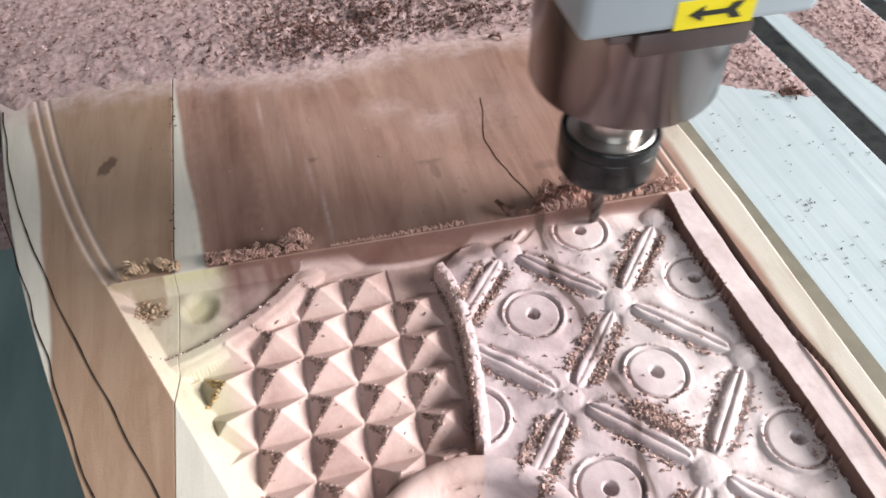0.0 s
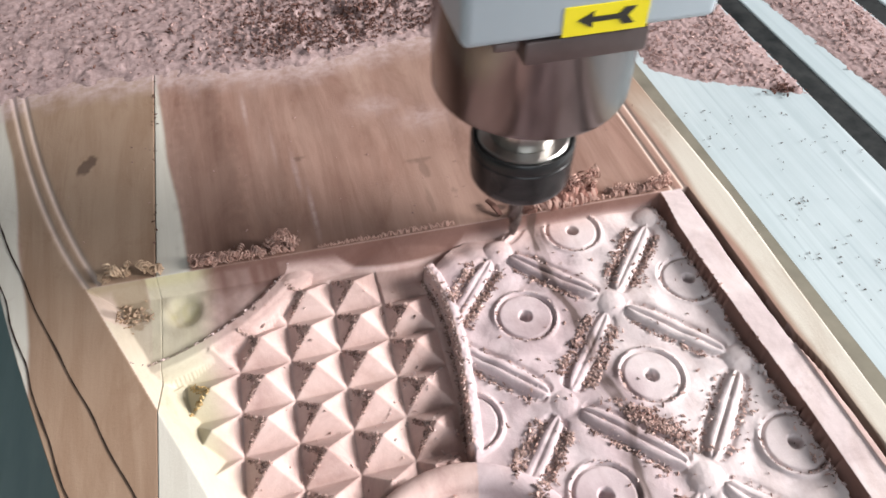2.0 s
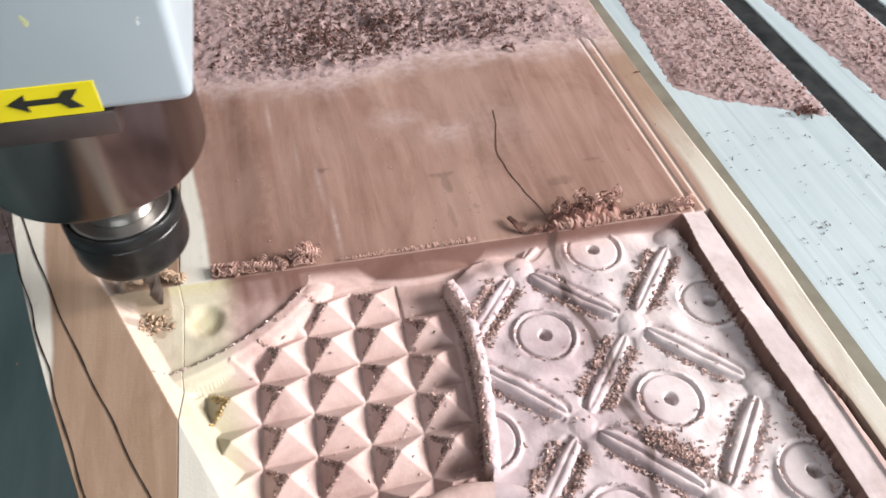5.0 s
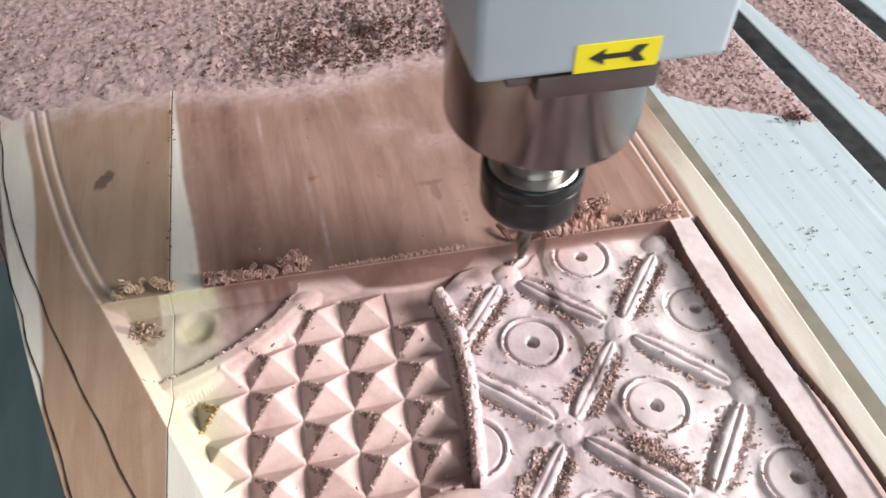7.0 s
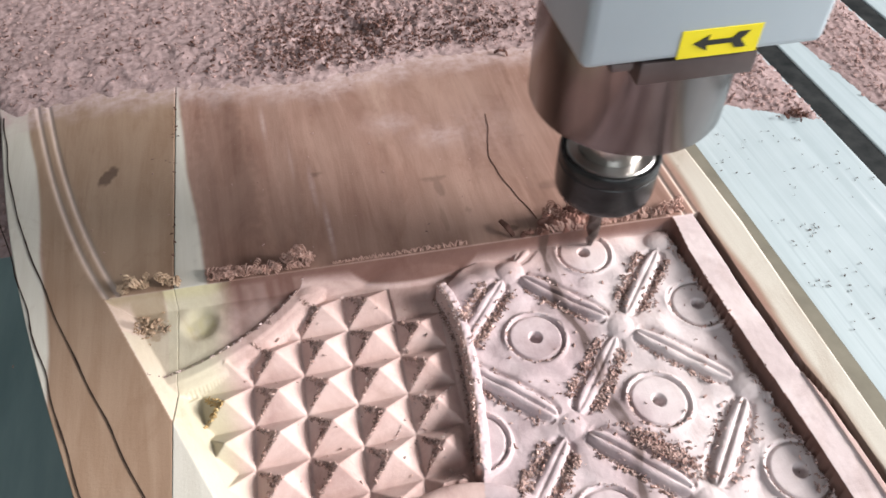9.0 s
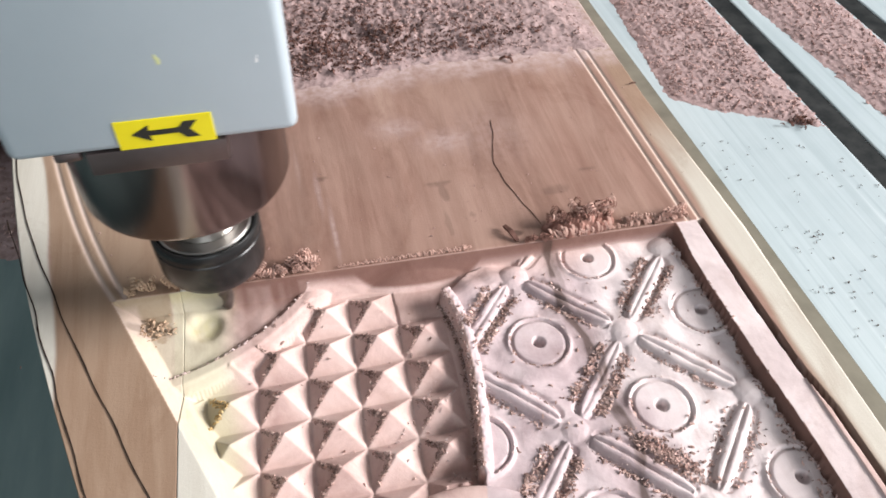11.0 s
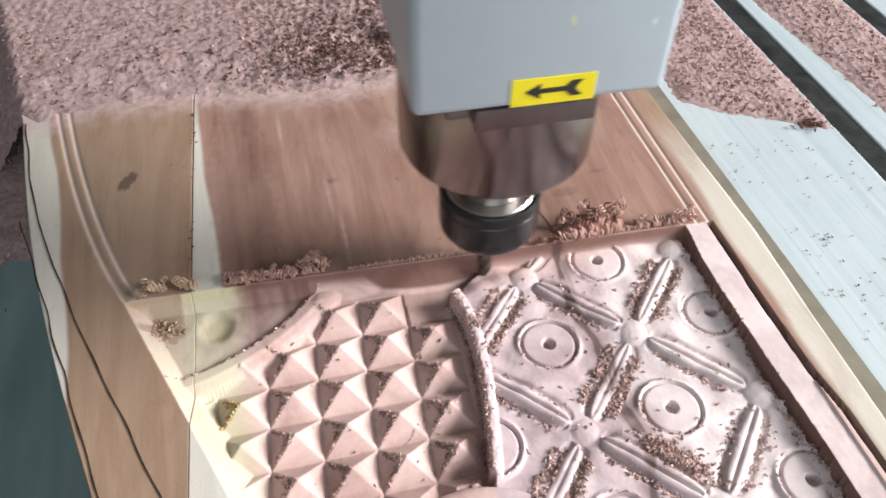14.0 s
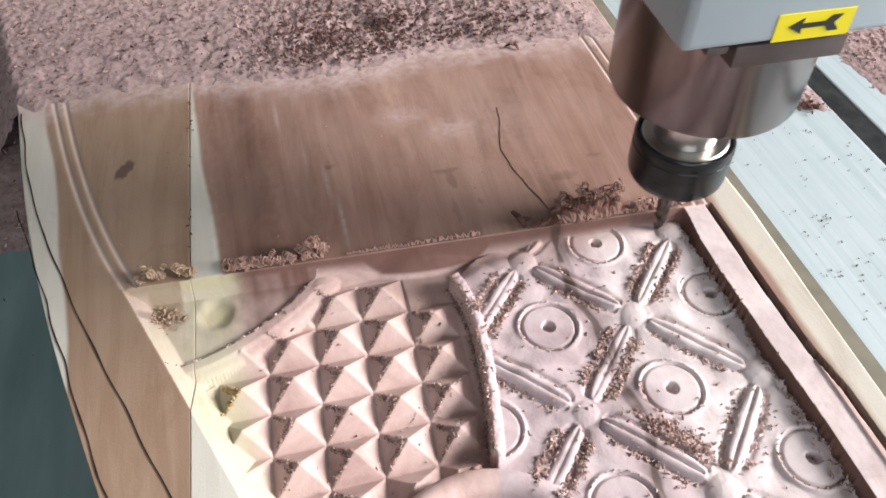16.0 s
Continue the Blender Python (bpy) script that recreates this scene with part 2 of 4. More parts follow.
def window_frame(name, along, c, half, z0, z1, side):
    root = thing(name)
    tagged(root, "white painted workshop window frame", "window", kind="structure")
    d0, d1 = sorted((3.06 * side, 3.12 * side))
    bars = [(c - half, c - half + 0.05, z0, z1), (c + half - 0.05, c + half, z0, z1), (c - half + 0.05, c + half - 0.05, z0, z0 + 0.05),
            (c - half + 0.05, c + half - 0.05, z1 - 0.05, z1), (c - 0.02, c + 0.02, z0 + 0.05, z1 - 0.05)]
    for a0, a1, b0, b1 in bars:
        part("frame_bar", box(d0, d1, a0, a1, b0, b1, 0.004, 1) if along == "y" else box(a0, a1, d0, d1, b0, b1, 0.004, 1), FRAME, root)


window_frame("window_1", "y", -0.40, 0.90, 0.65, 2.05, 1)
window_frame("window_2", "x", -0.3, 1.25, 0.65, 2.05, -1)

# ---- machine bed: slats with slots between them ----
BED_Z = -0.030
bed = tagged(thing("machine_bed", 0, 0, FLOOR_Z), "pale blue-grey slotted machine bed with sawdust on it", "machine bed", kind="structure")


def bed_slat(x0, x1):
    ob = part("bed_slat", box(x0, x1, -0.60, 1.30, BED_Z - 0.022, BED_Z, 0.0012, 2), BED, bed)
    ob.location.z = -FLOOR_Z


for x0, x1 in ((-0.04, 0.1940), (0.2205, 0.3035), (0.3188, 0.3925), (0.4078, 0.4810), (0.4963, 0.80)):
    bed_slat(x0, x1)
# the left slat is coloured much darker than the others
ob = part("bed_slat", box(-0.55, -0.042, -0.60, 1.30, BED_Z - 0.022, BED_Z, 0.0012, 2), TEAL, bed, "dark teal worn bed slat")
ob.location.z = -FLOOR_Z
ob = part("slot_bottom", box(-0.55, 0.80, -0.60, 1.30, BED_Z - 0.034, BED_Z - 0.024), SLOT_SHADE, bed)
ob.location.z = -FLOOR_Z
# added strips just under the slat tops stand in for the slots' shade
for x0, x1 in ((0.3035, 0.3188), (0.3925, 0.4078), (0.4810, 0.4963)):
    ob = part("slot_shade_strip", box(x0 - 0.0003, x1 + 0.0003, -0.60, 1.30, BED_Z - 0.0215, BED_Z - 0.0008), SLOT_SHADE, bed, "dark shadowed slot strip")
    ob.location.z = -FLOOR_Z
# olive-brown strip along the board's right edge, level with the slats
ob = part("olive_strip", box(0.1938, 0.2214, -0.60, 1.30, BED_Z - 0.021, BED_Z + 0.0003), OLIVE, bed, "olive-brown packed dust filling the slot")
ob.location.z = -FLOOR_Z
for x in (-0.50, 0.70):
    for y in (-0.50, 1.15):
        ob = part("bed_leg", box(x, x + 0.06, y, y + 0.06, 0, BED_Z - 0.034 - FLOOR_Z, 0.004, 1), RAIL, bed)


# ---- carved board ----
def cut_y(x):
    return 0.2173 - 0.0436 * x


def seam_x(y):
    return -0.0534 + 0.0261 * (y - 0.1213)


def seam_gap(y):
    return np.where(y > 0.2200, 0.0002, np.where(y > 0.175, 0.00004, 0.0001))


def edge_x(y):
    return -0.0815 - 0.2243 * (y - 0.129) - 0.006 * np.sin(np.clip((y - 0.129) / 0.224, 0, 1) * math.pi)


def right_edge_x(y):
    return np.interp(y, [0.10, 0.15, 0.20, 0.25, 0.30, 0.34, 0.405], [0.1898, 0.1908, 0.1926, 0.1907, 0.1892, 0.1896, 0.191])


def left_wall_x(y):
    return -0.0763 + (0.2176 - y) * 0.40


def step(a, b, x):
    t = np.clip((x - a) / (b - a), 0, 1)
    return t * t * (3 - 2 * t)


def segment_distance(x, y, points):
    """Distance to a polyline, the side (positive to the right of its direction) and the share along it."""
    best, side, share = np.full(x.shape, 9.0), np.zeros(x.shape), np.zeros(x.shape)
    n = len(points) - 1
    for i, ((ax, ay), (bx, by)) in enumerate(zip(points, points[1:])):
        dx, dy = bx - ax, by - ay
        s = np.clip(((x - ax) * dx + (y - ay) * dy) / (dx * dx + dy * dy), 0, 1)
        d = np.hypot(x - ax - s * dx, y - ay - s * dy)
        near = d < best
        best, share = np.where(near, d, best), np.where(near, (i + s) / n, share)
        side = np.where(near, np.sign((x - ax) * dy - (y - ay) * dx), side)
    return best, side, share


def bow(p0, p1, p2, n=14):
    """A smooth curve through three places."""
    out = []
    for i in range(n + 1):
        t = i / n
        a, b, c = (1 - t) * (1 - 2 * t), 4 * t * (1 - t), t * (2 * t - 1)
        out.append((a * p0[0] + b * p1[0] + c * p2[0], a * p0[1] + b * p1[1] + c * p2[1]))
    return out


WAVE = bow((-0.066, 0.180), (-0.0275, 0.1925), (0.0040, 0.2200))
DIVIDER = bow((0.0548, 0.1990), (0.0573, 0.1685), (0.0490, 0.1180))
VEIN = [(0.1060, 0.218), (0.1036, 0.2107), (0.1018, 0.1943), (0.1003, 0.176), (0.1040, 0.1640), (0.1052, 0.1492), (0.1022, 0.1368), (0.1038, 0.1217), (0.1049, 0.1145), (0.1000, 0.100), (0.0960, 0.08)]
RING = (0.0360, 0.0745, 0.0295, 0.0395)
PITCH, PITCH_B, PYR_X, PYR_Y = 0.0192, 0.0176, 0.0331, 0.1924
PITCH_X, PITCH_Y = 0.0352, 0.0380
EYES = [(0.1204 + PITCH_X * i, 0.2040 - PITCH_Y * j) for i in range(-2, 2) for j in range(0, 5) if (i + j) % 2 == 0 and (i, j) != (-2, 0)]
HUBS = [(0.1204 + PITCH_X * i, 0.2015 - PITCH_Y * j) for i in range(-2, 2) for j in range(0, 5) if (i + j) % 2 == 1]
FLOOR_CUT, LATTICE = -0.0135, -0.0065


def lattice_edge_x(y):
    x = np.interp(y, [0.060, 0.0833, 0.0976, 0.1045, 0.1166, 0.1253, 0.1416, 0.1500, 0.1595, 0.1738, 0.1888, 0.1991], [0.1610, 0.1622, 0.1626, 0.1612, 0.1606, 0.1598, 0.1597, 0.1610, 0.1610, 0.1605, 0.1598, 0.1600])
    return x + 0.0003 * np.sin(y * 900) + 0.0002 * np.sin(y * 2100 + 1)


def right_wall_x(y):
    return np.interp(y, [0.060, 0.0857, 0.108, 0.1318, 0.1500, 0.1755, 0.1918, 0.2061], [0.1634, 0.1637, 0.1634, 0.1624, 0.1620, 0.1615, 0.1620, 0.1637])


def rough_field(x, y, scale, seed):
    """Cheap smooth noise of about -1 to 1."""
    rng = np.random.RandomState(seed)
    out = np.zeros(x.shape)
    for k in range(7):
        a, p, f = rng.uniform(0, 2 * math.pi), rng.uniform(0, 6.28), scale * rng.uniform(0.6, 1.8)
        out += np.sin((x * math.cos(a) + y * math.sin(a)) * f + p + 1.5 * np.sin((x * math.sin(a) - y * math.cos(a)) * f * 0.7 + p))
    return out / 4


def lattice_height(x, y):
    z = np.full(x.shape, LATTICE) + 0.0012 * rough_field(x, y, 110, 16) + 0.0005 * rough_field(x, y, 260, 5) + 0.00003 * rough_field(x, y, 1500, 6)
    for hx, hy in HUBS:
        for sx, sy in ((1, 1), (1, -1)):
            ax, ay, bx, by = hx, hy, hx + sx * PITCH_X, hy - sy * PITCH_Y
            dx, dy = bx - ax, by - ay
            length = math.hypot(dx, dy)
            s = ((x - ax) * dx + (y - ay) * dy) / length
            t = ((x - ax) * dy - (y - ay) * dx) / length
            u = np.clip((s - length / 2) / (length / 2 - 0.0062), -1, 1)
            bold = sy > 0 or (hx > 0.11 and hy < 0.10)
            w = (0.0037 if bold else 0.0032) * np.sqrt(np.maximum(1 - u ** 4, 0)) + 1e-6
            q = np.abs(t) / w
            ridge = ((0.0016 if bold else 0.0010) - (0.0012 if bold else 0.0005) * np.exp(-(t / 0.0006) ** 2)) * np.clip(1 - q ** 3, 0, 1) ** 0.5
            rim = (-0.0009 if bold else -0.0011) * np.exp(-((np.abs(t) - w - 0.0012) / 0.0012) ** 2) * (np.abs(u) < 0.999)
            z = z + ridge + rim
    for hx, hy in HUBS:
        r = np.hypot(x - hx, y - hy)
        z = np.maximum(z, LATTICE - 0.0010 + 0.0027 * np.clip(1 - (r / 0.0074) ** 2, 0, 1) ** 0.75 + 0.00006 * rough_field(x, y, 1500, 15))
    for ex, ey in EYES:
        r = np.hypot(x - ex, (y - ey))
        flat = step(0.0136, 0.0122, r)
        z = z * (1 - flat) + LATTICE * flat
        z += 0.0004 * np.exp(-((r - 0.0124) / 0.0008) ** 2) - 0.0012 * np.exp(-((r - 0.0109) / 0.00055) ** 2)
        z -= 0.0040 * step(0.0027, 0.0019, r)
    return z


def pyramid_height(x, y):
    u = ((x - PYR_X - 0.06 * (y - 0.1836)) / PITCH) % 1.0
    v = ((y - PYR_Y) / PITCH_B) % 1.0
    d = np.minimum(np.minimum(u, 1 - u), np.minimum(v, 1 - v)) * 2
    return FLOOR_CUT + 0.0078 * d


def pile_edge(x):
    return np.interp(x, [-0.2, -0.127, -0.1, -0.0456, 0.0, 0.025, 0.0539, 0.085, 0.1198, 0.16, 0.19], [0.352, 0.352, 0.360, 0.3575, 0.350, 0.346, 0.351, 0.356, 0.3535, 0.351, 0.349])


def relief(x, y):
    """Height of the board's top, and how far each place is cut, raw, pale, tan and veined, with shade painted into two.
    """
    cy, lw = cut_y(x), left_wall_x(y)
    rw = right_wall_x(y)
    carved = (y < cy) & (x > lw) & (x < rw)
    dw, sw, _ = segment_distance(x, y, WAVE)
    dd, sd, _ = segment_distance(x, y, DIVIDER)
    ringr = np.hypot(x - RING[0], y - RING[1])
    right_of_divider = np.where(y > 0.199, x > 0.0548 + (y - 0.199) * 1.2, sd < 0)
    # open floor with the hollow arc beneath the cut line
    arc = 0.2082 + ((x - 0.051) / 0.040) ** 2 * 0.0090
    z = FLOOR_CUT + 0.0012
    # pyramids under the wave
    below = (sw > 0)
    pyr = pyramid_height(x, y)
    z = np.where(below & ~right_of_divider & ((y < PYR_Y) | ((x < 0.0345) & (y < 0.2095))), np.where(dw > 0.009, pyr, np.maximum(pyr, FLOOR_CUT + 0.0075 * step(0.0125, 0.0035, dw))), z)
    z = np.where(below & (dw < 0.009) & ~right_of_divider, np.maximum(z, FLOOR_CUT + 0.0070 * np.sqrt(np.clip(1 - ((dw - 0.003) / 0.0075) ** 2, 0, 1))), z)
    z = np.where(~below & (x < 0.0), FLOOR_CUT + 0.0055 + 0.0015 * step(0.0025, 0.0, dw), z)
    pit = np.exp(-(((x + 0.0428) / 0.0062) ** 2 + ((y - 0.2058) / 0.0068) ** 2) ** 2)
    z = np.where(~below & (x < 0.0), z - 0.0022 * pit + 0.00016 * rough_field(x, y, 420, 22), z)
    # divider
    wall = step(0.0065, 0.0020, dd)
    z = np.where(~right_of_divider, z * (1 - wall) + (FLOOR_CUT) * wall, z)
    lat = lattice_height(x, y)
    lat = lat - 0.0028 * step(-0.004, 0.006, y - (0.2035 + (x - 0.070) * 0.25)) * step(0.100, 0.085, x)
    z = np.where(right_of_divider, lat, z)
    side_d = np.where(right_of_divider, dd * 0.55, dd)
    ridge = np.where(y < 0.2015, -0.0032 - 0.0009 * (side_d / 0.0013) ** 2 - 0.030 * np.clip(side_d - 0.0016, 0, 1) / 0.0012 + 0.00025 * rough_field(x, y, 1400, 12), -1)
    z = np.maximum(z, ridge)
    # channel by the right wall
    lx = lattice_edge_x(y)
    z = np.where(right_of_divider & (x > 0.14), z + 0.0007 * step(lx - 0.009, lx - 0.001, x), z)
    z = np.where(right_of_divider & (x > lx), np.maximum(FLOOR_CUT + 0.0030, LATTICE + 0.0007 - (x - lx) * 5.0), z)
    # ring
    rim = (ringr > RING[2]) & (ringr < RING[3])
    mid, half = (RING[2] + RING[3]) / 2, (RING[3] - RING[2]) / 2
    z = np.where(rim, -0.0065 + 0.0045 * np.sqrt(np.clip(1 - ((ringr - mid) / half) ** 2, 0, 1)), z)
    z = np.where(ringr <= RING[2], -0.0115 + 0.0050 * (ringr / RING[2]) ** 4, z)
    z = np.where((ringr > RING[3]) & (ringr < RING[3] + 0.0022) & ~right_of_divider, np.minimum(z, -0.0105), z)
    # hollow face between the arc and the cut line
    z = np.where((y > arc - 0.0010) & (x > 0.012) & (x < 0.098), np.maximum(np.where(right_of_divider & (y > arc), -1.0, z), FLOOR_CUT + 0.0018 + (y - arc) * 1.2), z)
    # walls round the carving
    z = np.maximum(z, -(x - lw) * 1.15 - 0.0002)
    z = np.maximum(z, -(cy - y) * (1.7 + 1.5 * step(0.0, 0.035, x)))
    ledge = (y < cy) & (x >= rw) & (x < 0.1747)
    z = np.where(carved, z, np.where(ledge, -0.0007 + 0.00005 * rough_field(x, y, 700, 18), 0.0))
    # outline grooves
    gl = [bow((-0.1175, 0.372), (-0.0990, 0.2833), (-0.0767, 0.2205)), bow((-0.1120, 0.372), (-0.0950, 0.2880), (-0.0725, 0.2215))]
    gr = [[(0.1698, 0.372), (0.1698, 0.2100)], [(0.1755, 0.372), (0.1752, 0.2100)]]
    pale_line = np.zeros(x.shape)
    for line in gl + gr:
        d, _, _ = segment_distance(x, y, line)
        g = np.exp(-(d / 0.0009) ** 2) * (y > cy)
        z = z - 0.0006 * g
        pale_line = np.maximum(pale_line, g)
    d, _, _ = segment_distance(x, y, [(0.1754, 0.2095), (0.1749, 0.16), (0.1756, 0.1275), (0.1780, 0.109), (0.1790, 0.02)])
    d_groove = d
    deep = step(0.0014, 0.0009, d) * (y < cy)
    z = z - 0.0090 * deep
    # colours of the wood
    wob = 0.002 * rough_field(x, y, 60, 9)
    lx1 = np.interp(y, [0.10, 0.1986, 0.2857, 0.349, 0.45], [-0.090, -0.0967, -0.1076, -0.1193, -0.13])
    sap = step(0.001, -0.001, x - lx1 - wob * 0.5)
    wx = np.interp(y, [0.05, 0.13, 0.18, 0.2207, 0.2922, 0.3534, 0.40], [-0.020, -0.030, -0.0345, -0.0377, -0.044, -0.0462, -0.047])
    sap = np.maximum(sap, step(0.0012, -0.0012, x - wx - wob * 0.4 * (y > 0.19)) * (x > seam_x(y)))
    sap = np.maximum(sap, 0.85 * step(0.1775, 0.1815, x + wob) * step(0.30, 0.22, y))
    sap = np.maximum(sap, 0.45 * pale_line)
    tan = ((x < seam_x(y)) & (x > lx1)).astype(float)
    tan = np.maximum(tan, 0.8 * step(0.1765, 0.1800, x + wob))
    sap = np.where(carved & (x < seam_x(y)), 0.8, sap)
    sap = np.where(carved & (x > seam_x(y)) & (x < 0.0), step(0.006, -0.006, x - wx - 2 * wob), sap)
    sap = np.where(carved & (x < seam_x(y)) & (cy - y < 0.008), 0.45, sap)
    cut = np.where(carved, 1.0, 0.85 * pale_line)
    cut = np.maximum(cut, 0.96 * ((x >= rw) & (x < 0.1745 + (0.2097 - y) * 0.03) & (y < cy)))
    cut = cut * (1 - deep)
    # brow: brown cut wood; slope: the hollow's shading painted in as colour
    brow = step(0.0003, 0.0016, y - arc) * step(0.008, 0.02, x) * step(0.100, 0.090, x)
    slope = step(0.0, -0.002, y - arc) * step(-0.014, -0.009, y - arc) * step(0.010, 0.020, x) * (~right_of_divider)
    raw_and_shade = np.where(carved, 1.0 * brow + 0.30 * slope, 0.0)
    # the pocket: tan beside the seam, pale with an olive hollow, then streaked red-brown
    pocket = carved & ~below & (x < 0.004)
    fibre = 0.5 + 0.5 * rough_field(x, y * 0.12, 900, 17)
    red = np.clip(step(-0.0400, -0.0200, x + 1.5 * wob) * (0.30 + 0.35 * fibre) + 0.55 * step(0.013, 0.003, cy - y) * step(-0.0380, -0.0290, x + wob) - 0.25 * np.exp(-((x + 0.021) / 0.005) ** 2), 0, 1)
    torn = 0.0022 * rough_field(x, y, 700, 19) + 0.0012 * rough_field(x, y, 1900, 20)
    tanned = step(-0.0545, -0.0565, x + torn * (y < 0.2105)) * step(0.2015, 0.2060, y + 1.4 * torn) * 0.9
    olive = step(-0.0560, -0.0530, x) * (0.95 * np.clip(pit * (0.75 + 0.5 * rough_field(x, y, 800, 21)), 0, 1) + 0.12 * fibre)
    raw_and_shade = np.where(pocket, np.maximum(red, np.maximum(tanned, olive)) * step(lw + 0.006, lw + 0.009, x), raw_and_shade)
    sap = np.where(pocket, np.where(x < -0.0550, np.where(tanned > 0.3, 0.45, 0.8), step(-0.0270, -0.0400, x + 1.5 * wob)), sap)
    # deep red-brown over the channel wall paints in the shade it lies in
    raw_and_shade = np.maximum(raw_and_shade, np.where((y < cy) & (x > lx) & (x > 0.14) & (x < rw + 0.0005), 1.0, 0.0))
    cut = np.where(raw_and_shade > 0.5, 1.0, cut)
    raw_and_shade = np.where(carved, np.maximum(raw_and_shade, step(0.0035, 0.0008, cy - y)), raw_and_shade)
    d, _, s = segment_distance(x, y, VEIN)
    streak = np.exp(-((d - 0.0012 - 0.0010 * rough_field(x, y, 180, 13)) / 0.0009) ** 2) + 0.8 * np.exp(-((d + 0.0004 * rough_field(x, y, 300, 14)) / 0.0010) ** 2)
    vein_and_shade = np.clip((0.62 * streak + 0.42 * np.exp(-(d / (0.0035 + 0.003 * s)) ** 2)) * (0.75 + 0.4 * rough_field(x, y, 420, 3)), 0, 0.9) * carved
    kx, ky = (x + 0.0785), (y - 0.2955)
    vein_and_shade = np.maximum(vein_and_shade, 0.9 * step(1.6, 0.9, ((kx * 0.85 + ky * -0.5) / 0.0028) ** 2 + ((kx * 0.5 + ky * 0.85) / 0.0062) ** 2 + 0.45 * rough_field(x, y, 800, 24)))
    for mx, my, rx, ry, k in ((0.0678, 0.2525, 0.0020, 0.0065, 0.42), (0.0668, 0.2590, 0.006, 0.0016, 0.45), (0.0650, 0.2320, 0.0014, 0.0075, 0.28), (0.0145, 0.2746, 0.0028, 0.0014, 0.5), (0.0770, 0.2353, 0.0016, 0.0016, 0.35), (0.1185, 0.2425, 0.0075, 0.0030, 0.34), (0.1385, 0.2529, 0.0045, 0.0010, 0.38), (0.0000, 0.3010, 0.0035, 0.035, 0.16), (-0.0260, 0.2700, 0.0140, 0.08, 0.22), (0.0020, 0.2750, 0.0050, 0.05, 0.16), (0.0480, 0.2650, 0.0030, 0.03, 0.12), (0.1048, 0.1540, 0.0032, 0.011, 0.52), (0.1028, 0.1390, 0.0026, 0.010, 0.58), (0.1036, 0.1980, 0.0024, 0.015, 0.45), (-0.0060, 0.2500, 0.0030, 0.030, 0.14), (0.0915, 0.2195, 0.0035, 0.0018, 0.8),
                              (-0.0690, 0.2085, 0.003, 0.003, 0.5), (0.0900, 0.2750, 0.0025, 0.03, 0.10)):
        vein_and_shade = np.maximum(vein_and_shade, k * step(1.5, 0.4, ((x - mx) / rx) ** 2 + ((y - my) / ry) ** 2 + 0.4 * rough_field(x, y, 900, 4)))
    # near-black along the right groove paints in the shade inside it
    vein_and_shade = np.maximum(vein_and_shade, 0.95 * step(0.0018, 0.0011, d_groove) * (y < cy))
    film_and_sheen = step(pile_edge(x) - 0.022, pile_edge(x) + 0.002, y + 0.004 * rough_field(x, y, 300, 8))
    # broad pale patches paint in the wood's sheen; the thin ones are streaks
    for mx, my, rx, ry, k in ((0.0560, 0.3040, 0.012, 0.007, 0.50), (0.0780, 0.2890, 0.013, 0.008, 0.55), (0.0115, 0.2660, 0.0011, 0.012, 0.55), (0.0150, 0.2380, 0.0010, 0.014, 0.6), (-0.0060, 0.3180, 0.0010, 0.012, 0.5), (0.0040, 0.285, 0.0008, 0.012, 0.3), (0.10, 0.29, 0.02, 0.02, 0.2)):
        film_and_sheen = np.maximum(film_and_sheen, k * np.exp(-((x - mx) / rx) ** 2 - ((y - my) / ry) ** 2) * (~carved))
    lilac = np.where(carved & right_of_divider, 1.0, 0.0) * step(0.215, 0.19, y) + 0.75 * ledge
    blanch = np.where(carved & right_of_divider, 0.62 * step(0.103, 0.122, x + 3 * wob) * step(0.215, 0.200, y), 0.0) + 0.5 * ledge
    return z, dict(lilac=lilac, blanch=blanch, film_and_sheen=film_and_sheen, sap=sap, cut=cut, raw_and_shade=raw_and_shade, tan=tan, vein_and_shade=np.clip(vein_and_shade, 0, 1))


def grid_axis(*runs):
    out = []
    for a, b, n in runs:
        out += list(np.linspace(a, b, n, endpoint=False))
    return np.array(out + [runs[-1][1]])


YS = grid_axis((-0.10, 0.055, 16), (0.055, 0.2040, 285), (0.2040, 0.2171, 34), (0.2171, 0.21735, 1), (0.21735, 0.228, 20), (0.228, 0.392, 110), (0.392, 0.60, 12))


